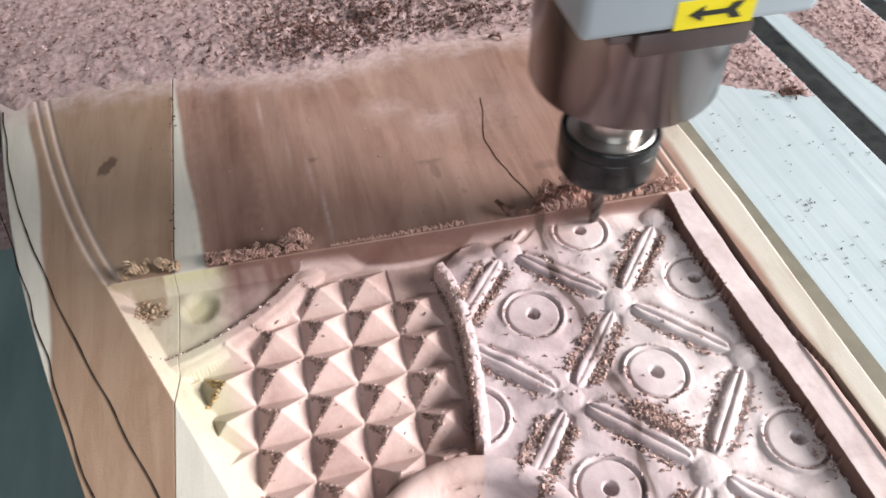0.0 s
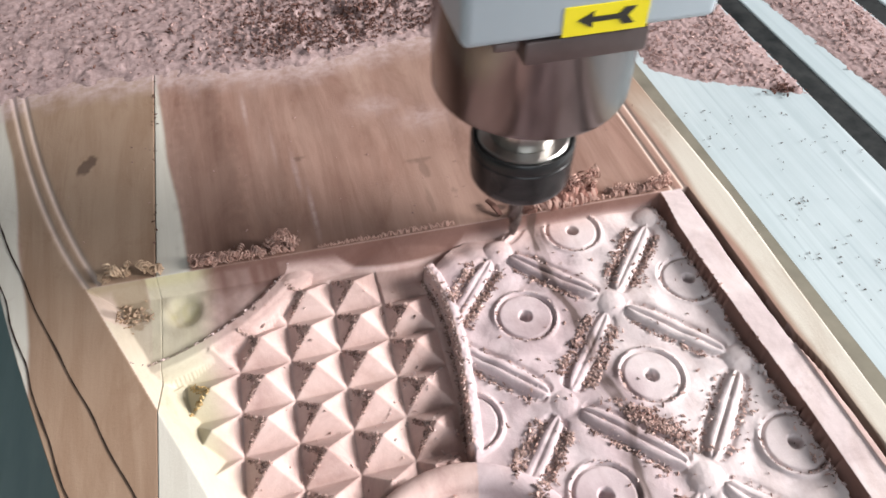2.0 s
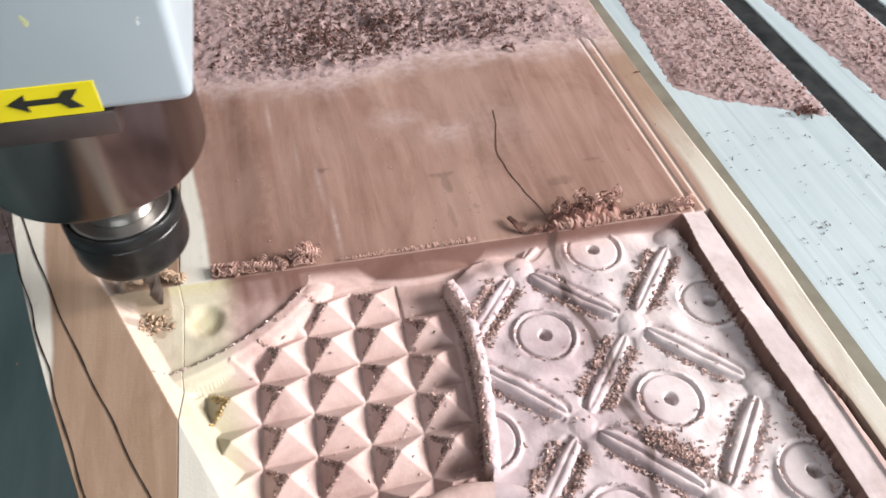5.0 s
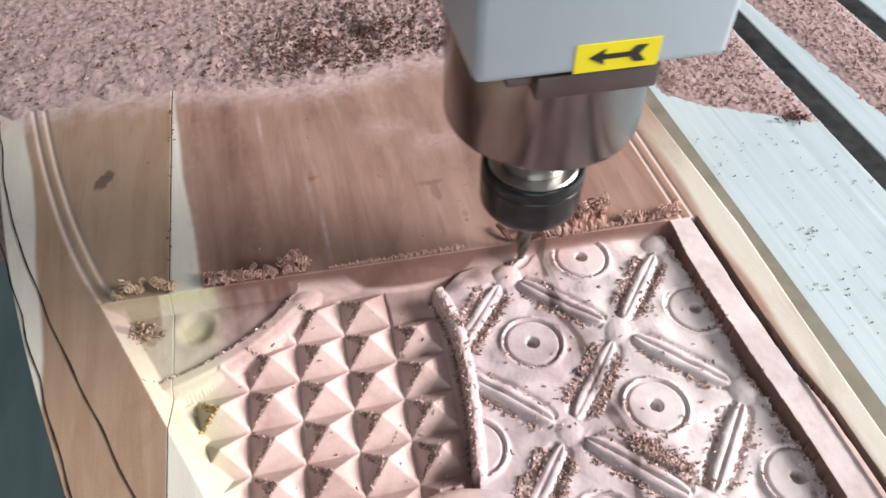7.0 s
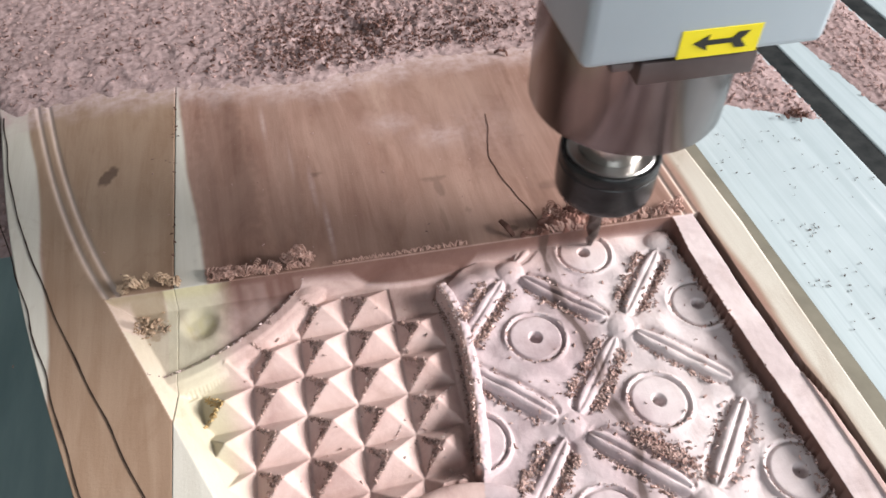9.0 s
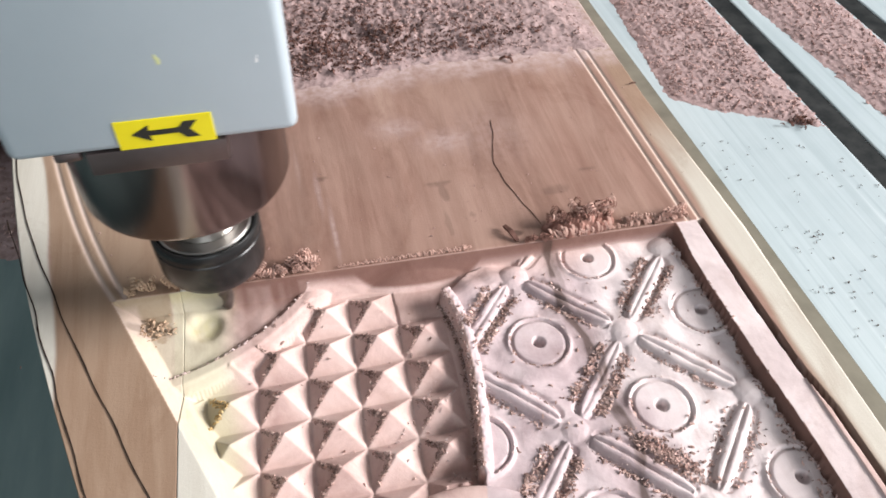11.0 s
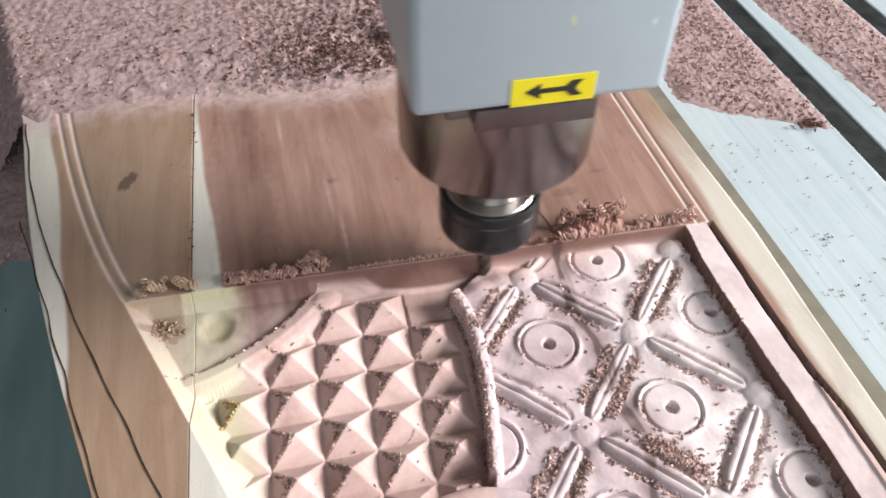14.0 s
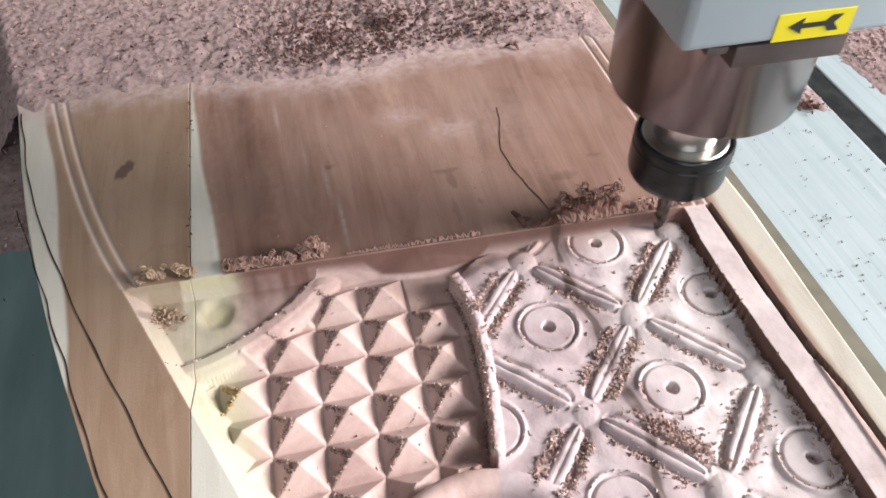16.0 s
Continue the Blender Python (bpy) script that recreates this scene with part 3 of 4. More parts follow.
def plank(name, x_of, us, parent, label):
    u, v = np.meshgrid(us, YS)
    y = v
    for _ in range(4):
        x = x_of(u, y)
        y = v - 0.0436 * x
    z, masks = relief(x, y)
    ny, nx = x.shape
    top = np.stack([x, y, z], -1).reshape(-1, 3)
    idx = np.arange(nx * ny).reshape(ny, nx)
    quads = np.stack([idx[:-1, :-1], idx[:-1, 1:], idx[1:, 1:], idx[1:, :-1]], -1).reshape(-1, 4)
    border = np.concatenate([idx[0, :-1], idx[:-1, -1], idx[-1, :0:-1], idx[:0:-1, 0]])
    base = top[border].copy()
    base[:, 2] = BED_Z
    k = len(top) + np.arange(len(border))
    nxt, knxt = np.roll(border, -1), np.roll(k, -1)
    skirt = np.stack([border, k, knxt, nxt], -1)
    verts = np.concatenate([top, base])
    me = bpy.data.meshes.new(name)
    me.from_pydata(verts.tolist(), [], np.concatenate([quads, skirt]).tolist() + [k[::-1].tolist()])
    me.materials.append(WOOD)
    smooth = np.zeros(len(me.polygons), bool)
    smooth[:len(quads)] = True
    me.polygons.foreach_set("use_smooth", smooth)
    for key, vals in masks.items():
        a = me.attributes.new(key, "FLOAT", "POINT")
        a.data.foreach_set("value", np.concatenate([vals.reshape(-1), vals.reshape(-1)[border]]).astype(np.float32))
    ob = new(name, me)
    ob.parent = parent
    return tagged(ob, label)


board = tagged(thing("carved_board", 0.03, 0.25, BED_Z), "reddish glued wooden board, half carved in relief, on the bed", "board")
narrow = plank("narrow_plank", lambda u, y: edge_x(y) + u * (seam_x(y) - seam_gap(y) - edge_x(y)), grid_axis((0, 1, 120)), board, "tan plank with a pale sapwood edge and pen lines")
wide = plank("wide_plank", lambda u, y: np.where(u <= 1, seam_x(y) + seam_gap(y) + u * (0.1880 - seam_x(y)), 0.1880 + seam_gap(y) + (u - 1) * (right_edge_x(y) - 0.1882)), grid_axis((0, 1, 600), (1, 2, 4)), board, "reddish plank with grooves and a carved pattern")
for ob in (narrow, wide):
    ob.location = (-0.03, -0.25, -BED_Z)


def ribbon(name, pts, width, mat, parent, z=0.0003):
    verts, faces = [], []
    rng = random.Random(len(pts))
    for i, (x, y) in enumerate(pts):
        a, c = pts[max(i - 1, 0)], pts[min(i + 1, len(pts) - 1)]
        dx, dy = c[0] - a[0], c[1] - a[1]
        k = width / 2 / math.hypot(dx, dy) * rng.uniform(0.6, 1.3)
        verts += [(x - dy * k, y + dx * k, z - 0.0006), (x - dy * k, y + dx * k, z), (x + dy * k, y - dx * k, z), (x + dy * k, y - dx * k, z - 0.0006)]
        if i:
            b = 4 * i
            faces += [(b - 4 + j, b - 3 + j, b + 1 + j, b + j) for j in range(3)]
    ob = mesh_object(name, verts, faces, mat, parent)
    ob.location = (-0.03, -0.25, -BED_Z)
    return ob


def smooth_line(points, n=60, wobble=0.0006, seed=1):
    rng = random.Random(seed)
    ys = [p[1] for p in points]
    out = []
    for i in range(n + 1):
        y = points[0][1] + (points[-1][1] - points[0][1]) * i / n
        x = float(np.interp(-y, [-v for v in ys], [p[0] for p in points]))
        out.append((x + rng.uniform(-wobble, wobble) + wobble * (math.sin(y * 190 + seed) + 0.6 * math.sin(y * 410 + 2 * seed)), y))
    for _ in range(4):
        out = [out[0]] + [((a[0] + 2 * b[0] + c[0]) / 4, b[1]) for a, b, c in zip(out, out[1:], out[2:])] + [out[-1]]
    return out


ribbon("pen_line", smooth_line([(-0.1302, 0.352), (-0.1203, 0.2931), (-0.1099, 0.2572), (-0.0885, 0.1963), (-0.0754, 0.1647), (-0.0586, 0.1228), (-0.045, 0.09)], seed=2), 0.00054, INK, narrow).location = (0, 0, 0)
ribbon("pen_line", smooth_line([(-0.1236, 0.2788), (-0.1039, 0.2117), (-0.0895, 0.1615), (-0.0789, 0.1283), (-0.068, 0.09)], seed=3), 0.0005, INK, narrow).location = (0, 0, 0)
ribbon("crack", smooth_line([(0.1048, 0.2997), (0.1005, 0.284), (0.0967, 0.2699), (0.0966, 0.2600), (0.0973, 0.2518), (0.1030, 0.2312), (0.1048, 0.2225)], 44, 0.0004, 4), 0.00024, BARK, wide).location = (0, 0, 0)


# ---- chips, crumbs and curls ----
def chips(name, places, size, mat, label, seed, tilt=1.0, slim=1.0):
    """Many small bent flakes in one mesh: places are x, y, z; size is the least and most length."""
    rng = np.random.RandomState(seed)
    places = np.asarray(places, float)
    n = len(places)
    length = rng.uniform(size[0], size[1], n) * rng.uniform(0.6, 1.0, n)
    width = length * rng.uniform(0.25, 0.6, n) * slim
    thick = np.maximum(length * rng.uniform(0.06, 0.2, n), 0.0002)
    bend = rng.uniform(0.1, 0.5, n) * length
    u = np.array([-0.5, 0.0, 0.5])
    local = np.zeros((n, 12, 3))
    for i in range(3):
        for j, (a, b) in enumerate(((-0.5, -0.5), (0.5, -0.5), (0.5, 0.5), (-0.5, 0.5))):
            local[:, i * 4 + j, 0] = u[i] * length
            local[:, i * 4 + j, 1] = a * width * (0.7 if i != 1 else 1.0)
            local[:, i * 4 + j, 2] = b * thick + (bend * 0.5 if i == 1 else 0.0)
    yaw, pitch, roll = rng.uniform(0, 6.283, n), rng.normal(0, 0.5, n) * tilt, rng.normal(0, 0.6, n) * tilt
    cy, sy, cp, sp, cr, sr = np.cos(yaw), np.sin(yaw), np.cos(pitch), np.sin(pitch), np.cos(roll), np.sin(roll)
    R = np.stack([np.stack([cy * cp, cy * sp * sr - sy * cr, cy * sp * cr + sy * sr], -1),
                  np.stack([sy * cp, sy * sp * sr + cy * cr, sy * sp * cr - cy * sr], -1),
                  np.stack([-sp, cp * sr, cp * cr], -1)], 1)
    pts = np.einsum("nij,nkj->nki", R, local) + places[:, None, :]
    quads = [(0, 3, 2, 1), (8, 9, 10, 11)]
    for i in (0, 4):
        quads += [(i + j, i + (j + 1) % 4, i + 4 + (j + 1) % 4, i + 4 + j) for j in range(4)]
    f = (np.array(quads)[None] + (np.arange(n) * 12)[:, None, None]).reshape(-1, 4)
    ob = mesh_object(name, pts.reshape(-1, 3).tolist(), f.tolist(), mat)
    return tagged(ob, label, kind="stuff")


def surface_z(x, y):
    z, _ = relief(np.atleast_1d(np.asarray(x, float)), np.atleast_1d(np.asarray(y, float)))
    return z


SHAPES = {}


def curl_shape(kind, mat):
    """One of twelve springy shavings of radius 1, as a shared mesh."""
    if (kind, mat.name) not in SHAPES:
        r = random.Random(kind)
        turns, pitch, w, taper = r.uniform(1.0, 4.2), r.uniform(0.35, 0.6), r.uniform(0.30, 0.5), r.uniform(0.55, 1.3)
        n = int(10 * turns) + 4
        verts, faces = [], []
        for i in range(n + 1):
            a, rr = 2 * math.pi * turns * i / n, 1 + (taper - 1) * i / n
            for dy, dr in ((-w / 2, 0), (w / 2, 0), (w / 2, -0.12), (-w / 2, -0.12)):
                verts.append(((rr + dr) * math.cos(a), pitch * (i / n - 0.5) * turns * 1.6 + dy, (rr + dr) * math.sin(a)))
            if i:
                b = 4 * i
                faces += [(b - 4 + j, b - 4 + (j + 1) % 4, b + (j + 1) % 4, b + j) for j in range(4)]
        faces += [(0, 1, 2, 3), (4 * n + 3, 4 * n + 2, 4 * n + 1, 4 * n)]
        me = bpy.data.meshes.new("wood_shaving")
        me.from_pydata(verts, [], faces)
        me.materials.append(mat)
        SHAPES[kind, mat.name] = me
    return SHAPES[kind, mat.name]


def curls(spots, mat, label, group, seed):
    """Springy shavings, each a thing: spots are x, y, z and radius."""
    r = random.Random(seed)
    for x, y, z, size in spots:
        ob = new("wood_shaving", curl_shape(r.randrange(12), mat))
        ob.matrix_basis = pose(x, y, z, r.gauss(0, 28), r.gauss(0, 40), r.gauss(70, 45)) @ Matrix.Diagonal((size, size, size, 1))
        tagged(ob, label, "shaving", group)


rng = np.random.RandomState(11)


def curl_spots(n, x0, x1, up, back, r0, r1):
    out = []
    for _ in range(n):
        x = rng.uniform(x0, x1)
        h = 1 - abs(2 * (x - x0) / (x1 - x0) - 1) ** 2
        r = rng.uniform(r0, r1) * 1.25
        out.append((x, cut_y(x) + 0.001 + abs(rng.normal(0, back)), r * 0.8 + rng.uniform(0, up) * h, r))
    return out


curls(curl_spots(26, -0.072, -0.048, 0.005, 0.002, 0.0008, 0.0016), CURL_PALE, "pale curled wood shaving on the cut edge", "pale shavings", 1)
curls(curl_spots(40, -0.038, -0.006, 0.003, 0.002, 0.0008, 0.0015) + curl_spots(26, -0.005, 0.006, 0.009, 0.0025, 0.0008, 0.0015)
      + curl_spots(16, 0.140, 0.158, 0.002, 0.002, 0.0007, 0.0013) + curl_spots(22, 0.156, 0.169, 0.006, 0.0025, 0.0008, 0.0016), CURL, "reddish curled wood shaving on the cut edge", "shavings along the cut", 2)


def spring(x0, x1, radius, back, mat, label, group, seed):
    """A long shaving coiled like a spring, lying along the cut edge."""
    r = random.Random(seed)
    turns = max(1.5, (x1 - x0) / (radius * r.uniform(0.95, 1.25)))
    n, w, t = int(14 * turns), radius * 0.22, radius * 0.08
    verts, faces, p0, p1, lean = [], [], r.uniform(0, 6), r.uniform(0, 6), r.uniform(-0.4, 0.4)
    for i in range(n + 1):
        k = i / n
        a = 2 * math.pi * turns * k + 0.5 * math.sin(7 * k * turns / 3 + p0)
        rr = radius * (0.85 + 0.22 * math.sin(2.2 * turns * k + p1) + 0.10 * math.sin(5.1 * turns * k + p0))
        x = (x1 - x0) * (k - 0.5) + 0.25 * radius * math.sin(3.3 * turns * k + p0) + lean * rr * math.sin(a)
        for dx, dr in ((-w, 0), (w, 0), (w, -t), (-w, -t)):
            verts.append((x + dx, (rr + dr) * 0.85 * math.cos(a), rr + (rr + dr) * math.sin(a)))
        if i:
            b = 4 * i
            faces += [(b - 4 + j, b - 4 + (j + 1) % 4, b + (j + 1) % 4, b + j) for j in range(4)]
    faces += [(0, 1, 2, 3), (4 * n + 3, 4 * n + 2, 4 * n + 1, 4 * n)]
    ob = mesh_object("wood_shaving", verts, faces, mat)
    xm = (x0 + x1) / 2
    ob.matrix_basis = pose(xm, cut_y(xm) + back, 0.0, 0, 0, -2.5 + r.uniform(-6, 6))
    tagged(ob, label, "shaving", group)


for k, (x0, x1, radius, back) in enumerate(((0.1055, 0.1130, 0.0022, 0.0020), (0.1110, 0.1200, 0.0027, 0.0016), (0.1190, 0.1275, 0.0024, 0.0018), (0.1265, 0.1345, 0.0028, 0.0020), (0.1075, 0.1180, 0.0018, 0.0008),
                                            (0.1180, 0.1330, 0.0016, 0.0008), (0.1335, 0.1390, 0.0012, 0.0012))):
    spring(x0, x1, radius, back, CURL, "coiled reddish shaving in a tall bunch", "bunch of shavings", 70 + k)
for k, (x0, x1, radius, back) in enumerate(((0.1400, 0.1470, 0.0014, 0.0012), (0.1455, 0.1530, 0.0020, 0.0014), (0.1515, 0.1585, 0.0018, 0.0016), (0.1570, 0.1630, 0.0021, 0.0018), (0.1615, 0.1675, 0.0019, 0.0022))):
    spring(x0, x1, radius, back, CURL, "coiled reddish shaving by the groove end", "shavings along the cut", 80 + k)
for k in range(11):
    x0 = 0.0130 + 0.0052 * k
    spring(x0, x0 + 0.0050, 0.0007 + 0.00009 * (k % 4) + 0.00005 * k, 0.0010, CURL, "small coiled shaving along the cut edge", "shavings along the cut", 90 + k)
for k, (x0, x1, radius, back) in enumerate(((-0.0365, -0.0300, 0.0012, 0.0015), (-0.0285, -0.0225, 0.0015, 0.0018), (-0.0200, -0.0150, 0.0011, 0.0014), (-0.0040, 0.0010, 0.0019, 0.0022), (-0.0010, 0.0040, 0.0016, 0.0016))):
    spring(x0, x1, radius, back, CURL, "coiled reddish shaving on the cut edge", "shavings along the cut", 110 + k)
bunch = []
for _ in range(46):
    x = rng.uniform(0.106, 0.136)
    h = 0.35 + 0.65 * min(1.0, max(0.0, (x - 0.106) / 0.016))
    bunch.append((x, cut_y(x) + 0.0045 + abs(rng.normal(0.002, 0.003)), 0.004 + rng.uniform(0, 0.0075) * h, rng.uniform(0.0010, 0.0022)))
curls(bunch[:26], DARK_CURL, "dark brown wood shaving in a tall bunch", "bunch of shavings", 3)
curls([(rng.uniform(0.094, 0.106), 0.2135 + rng.normal(0, 0.0010), 0.001 + rng.uniform(0, 0.0015), rng.uniform(0.0008, 0.0013)) for _ in range(12)], DARK_CURL, "dark brown wood shaving on the cut edge", "bunch of shavings", 5)
curls(bunch[26:], CURL, "springy reddish wood shaving in a tall bunch", "bunch of shavings", 4)

# crumbs lying in the pyramids and along the raised petals
spots, ochre = [], []
for i in range(-5, 3):
    for j in range(-6, 1):
        bx, by = PYR_X + i * PITCH, PYR_Y + j * PITCH_B
        dw, sw, _ = segment_distance(np.array([bx + 0.005]), np.array([by + 0.010]), WAVE)
        if sw[0] < 0 or dw[0] < 0.004 or bx < left_wall_x(by) + 0.006 or bx > 0.047 or (j >= 0 and bx > 0.02) or math.hypot(bx - RING[0], by - RING[1]) < RING[3]:
            continue
        for _ in range(72):
            v = rng.uniform(0.12, 0.86)
            u = min(v, 1 - v) * rng.uniform(0.45, 1.05) ** 0.7 + 0.01
            (ochre if bx < -0.036 else spots).append((bx + u * PITCH + 0.06 * (by - 0.1836), by + v * PITCH_B, 0.0003))
for hx, hy in HUBS:
    for sx, many, few in ((-1, 230, 190), (1, 8, 70)):
        length = math.hypot(PITCH_X, PITCH_Y)
        dx, dy = sx * PITCH_X / length, -PITCH_Y / length
        for k in range(many + few):
            side = 1 if k < many else -1
            s, t = rng.uniform(0.2, 0.8) * length, side * abs(rng.normal(0.0055, 0.0013 if sx < 0 else 0.0008))
            x, y = hx + dx * s + abs(dy) * t, hy + dy * s + sx * abs(dx) * t
            if sx < 0 and x > 0.122 and y < 0.125 and k % 5:
                continue
            if 0.058 < x < lattice_edge_x(np.array(y)) and y < cut_y(x) - 0.004:
                spots.append((x, y, 0.0004))
for ex, ey in EYES:
    for _ in range(34):
        a = rng.uniform(2.7, 5.2)
        x, y = ex + rng.normal(0.0112, 0.0004) * math.cos(a), ey + rng.normal(0.0112, 0.0004) * math.sin(a)
        if 0.062 < x < 0.160 and y < cut_y(x) - 0.004:
            spots.append((x, y, 0.0))
for _ in range(400):
    k = rng.normal(0, 0.5)
    spots.append((0.1135 + 0.0095 * k + rng.normal(0, 0.0022), 0.1080 - 0.0105 * k + rng.normal(0, 0.0022), 0.0005))
for _ in range(420):
    s = rng.uniform(0, 1)
    i = min(int(s * 14), 13)
    (ax, ay), (bx, by) = DIVIDER[i], DIVIDER[i + 1]
    spots.append((ax + rng.normal(-0.0025, 0.0006), ay + (by - ay) * rng.uniform(), 0.0003))
for _ in range(240):
    y = rng.uniform(0.07, 0.2)
    spots.append((rng.uniform(0.157, 0.1630) if y < 0.13 else lattice_edge_x(np.array(y)) + rng.normal(0, 0.0008), y, 0.0004))
for _ in range(220):
    spots.append((rng.uniform(-0.03, 0.163), rng.uniform(0.07, 0.2), 0.0002))
for _ in range(60):
    a = rng.uniform(0, 6.28)
    spots.append((RING[0] + 0.0215 * math.cos(a) * rng.uniform(0, 1), RING[1] + 0.0215 * math.sin(a), 0.0003))
ochre = np.array(ochre)
ochre[:, 2] += surface_z(ochre[:, 0], ochre[:, 1])
chips("ochre_crumbs", ochre, (0.0008, 0.0024), OCHRE, "ochre wood crumbs in the pale end of the carving", 26)
spots = np.array(spots)
spots[:, 2] += surface_z(spots[:, 0], spots[:, 1])
chips("wood_crumbs", spots, (0.0008, 0.0024), CRUMB, "fine reddish wood crumbs lying in the carving", 21)
fuzz = []
for hx, hy in HUBS:
    for sx in (-1, 1):
        length = math.hypot(PITCH_X, PITCH_Y)
        dx, dy = sx * PITCH_X / length, -PITCH_Y / length
        for _ in range(44):
            s_, t = rng.uniform(0.14, 0.86) * length, rng.choice((-1, 1)) * rng.normal(0.0040, 0.0005)
            fuzz.append((hx + dx * s_ + abs(dy) * t, hy + dy * s_ + sx * abs(dx) * t))
for ex, ey in EYES:
    for _ in range(40):
        a = rng.uniform(0, 6.28)
        fuzz.append((ex + 0.0121 * math.cos(a), ey + 0.0121 * math.sin(a)))
for _ in range(300):
    i = rng.randint(0, 14)
    k = rng.uniform()
    fuzz.append((DIVIDER[i][0] * (1 - k) + DIVIDER[i + 1][0] * k + rng.normal(-0.0018, 0.0006), DIVIDER[i][1] * (1 - k) + DIVIDER[i + 1][1] * k))
for _ in range(80):
    i = rng.randint(0, 14)
    k = rng.uniform()
    fuzz.append((WAVE[i][0] * (1 - k) + WAVE[i + 1][0] * k + rng.normal(0, 0.0007), WAVE[i][1] * (1 - k) + WAVE[i + 1][1] * k))
for _ in range(160):
    y = rng.uniform(0.07, 0.205)
    fuzz.append((lattice_edge_x(np.array(y)) + rng.normal(-0.0005, 0.0005), y))
fuzz = np.array([f for f in fuzz if left_wall_x(f[1]) < f[0] < right_wall_x(f[1]) - 0.001 and f[1] < cut_y(f[0]) - 0.002 and (f[0] > 0.052 or f[0] < 0.05)])
chips("wood_fuzz", np.column_stack([fuzz, surface_z(fuzz[:, 0], fuzz[:, 1]) + 0.0003]), (0.0006, 0.0017), FUZZ, "pale frayed wood fibres on the carved edges", 24, 1.4)
low = []
for _ in range(70):
    low.append((max(rng.normal(-0.0625, 0.003), -0.067), rng.normal(0.2085, 0.0025), 0.0006))
low = np.array(low)
low[:, 2] += surface_z(low[:, 0], low[:, 1])
chips("pale_crumbs", low, (0.001, 0.003), CURL_PALE, "pale wood crumbs in the carved corner", 22)


ys = rng.uniform(0.215, 0.36, 22)
chips("seam_chips", np.stack([seam_x(ys) + rng.normal(0, 0.0005, 22), ys, np.full(22, 0.0003)], -1), (0.0006, 0.0020), BARK, "dark splinters along the glued seam", 23, 0.3)


# ---- sawdust ----
def dust_sheet(name, xs, ys, height, mat, label):
    """A closed layer of dust over a grid where height is above nought."""
    x, y = np.meshgrid(xs, ys)
    h, base = height(x, y)
    ok = h > -0.5
    idx = -np.ones(x.shape, int)
    keep = ok[:-1, :-1] & ok[:-1, 1:] & ok[1:, 1:] & ok[1:, :-1]
    used = np.zeros(x.shape, bool)
    for a in (slice(None, -1), slice(1, None)):
        for b in (slice(None, -1), slice(1, None)):
            used[a, b] |= keep
    idx[used] = np.arange(used.sum())
    verts = np.stack([x[used], y[used], (base + h)[used]], -1)
    q = np.stack([idx[:-1, :-1][keep], idx[:-1, 1:][keep], idx[1:, 1:][keep], idx[1:, :-1][keep]], -1)
    ob = mesh_object(name, verts.tolist(), q.tolist(), mat, smooth=True)
    return tagged(ob, label, kind="stuff")


def fine_lumps(x, y):
    return 0.5 * rough_field(x, y, 260, 31) + 0.5 * rough_field(x, y, 700, 32) + 0.35 * rough_field(x, y, 1700, 33)


def board_pile(x, y):
    d = y - pile_edge(x) - 0.003 * rough_field(x, y, 260, 30) - 0.0015 * rough_field(x, y, 900, 34)
    right = 0.187 - x + 0.0015 * rough_field(x, y, 500, 35)
    d = np.minimum(d, right * 1.5)
    h = np.clip(d, 0, 0.03) / 0.03
    z = np.where(d > -0.0015, np.where(d > 0, -0.0001, -0.0008) + 0.0050 * h ** 1.3 + (0.0007 + 0.0011 * np.exp(-((x - 0.055) / 0.07) ** 2)) * h ** 0.8 * (fine_lumps(x, y) + 0.6), -1)
    hole = np.exp(-(((x - 0.046) / 0.016) ** 2 + ((y - 0.389) / 0.006) ** 2))
    z = np.where(d > 0.01, np.maximum(z - 0.0065 * hole, 0.0002), z)
    off = step(edge_x(y) + 0.004, edge_x(y) - 0.028, x)
    return z, -0.0295 * off


board_dust = dust_sheet("sawdust_heap", np.linspace(-0.30, 0.189, 400), np.linspace(0.335, 0.60, 220), board_pile, DUST, "heap of pinkish sawdust and chips covering the far end of the board")


def bed_dust_a(x, y):
    lim = np.interp(x, [0.2205, 0.2254, 0.2467, 0.272, 0.2965, 0.305], [0.36, 0.334, 0.3155, 0.303, 0.288, 0.287])
    left = x - np.interp(y, [0.30, 0.331, 0.4355, 0.6], [0.222, 0.2252, 0.2345, 0.245])
    d = np.minimum(np.minimum(y - lim, left * 1.2), 0.3028 - x) - 0.0012 * rough_field(x, y, 500, 36) - 0.0008 * rough_field(x, y, 1300, 37)
    h = np.clip(d, 0, 0.012) / 0.012
    return np.where(d > -0.001, np.where(d > 0, -0.0001, -0.0006) + 0.0018 * h + 0.0008 * h * fine_lumps(x, y), -1), BED_Z


def bed_dust_b(x, y):
    left = x - np.interp(y, [0.20, 0.2949, 0.4289, 0.6], [0.352, 0.3405, 0.3285, 0.322])
    d = np.minimum(np.minimum(left, 0.3915 - x), y - 0.255) - 0.0012 * rough_field(x, y, 500, 38) - 0.0008 * rough_field(x, y, 1300, 39)
    h = np.clip(d, 0, 0.012) / 0.012
    return np.where(d > -0.001, np.where(d > 0, -0.0001, -0.0006) + 0.0016 * h + 0.0007 * h * fine_lumps(x, y), -1), BED_Z


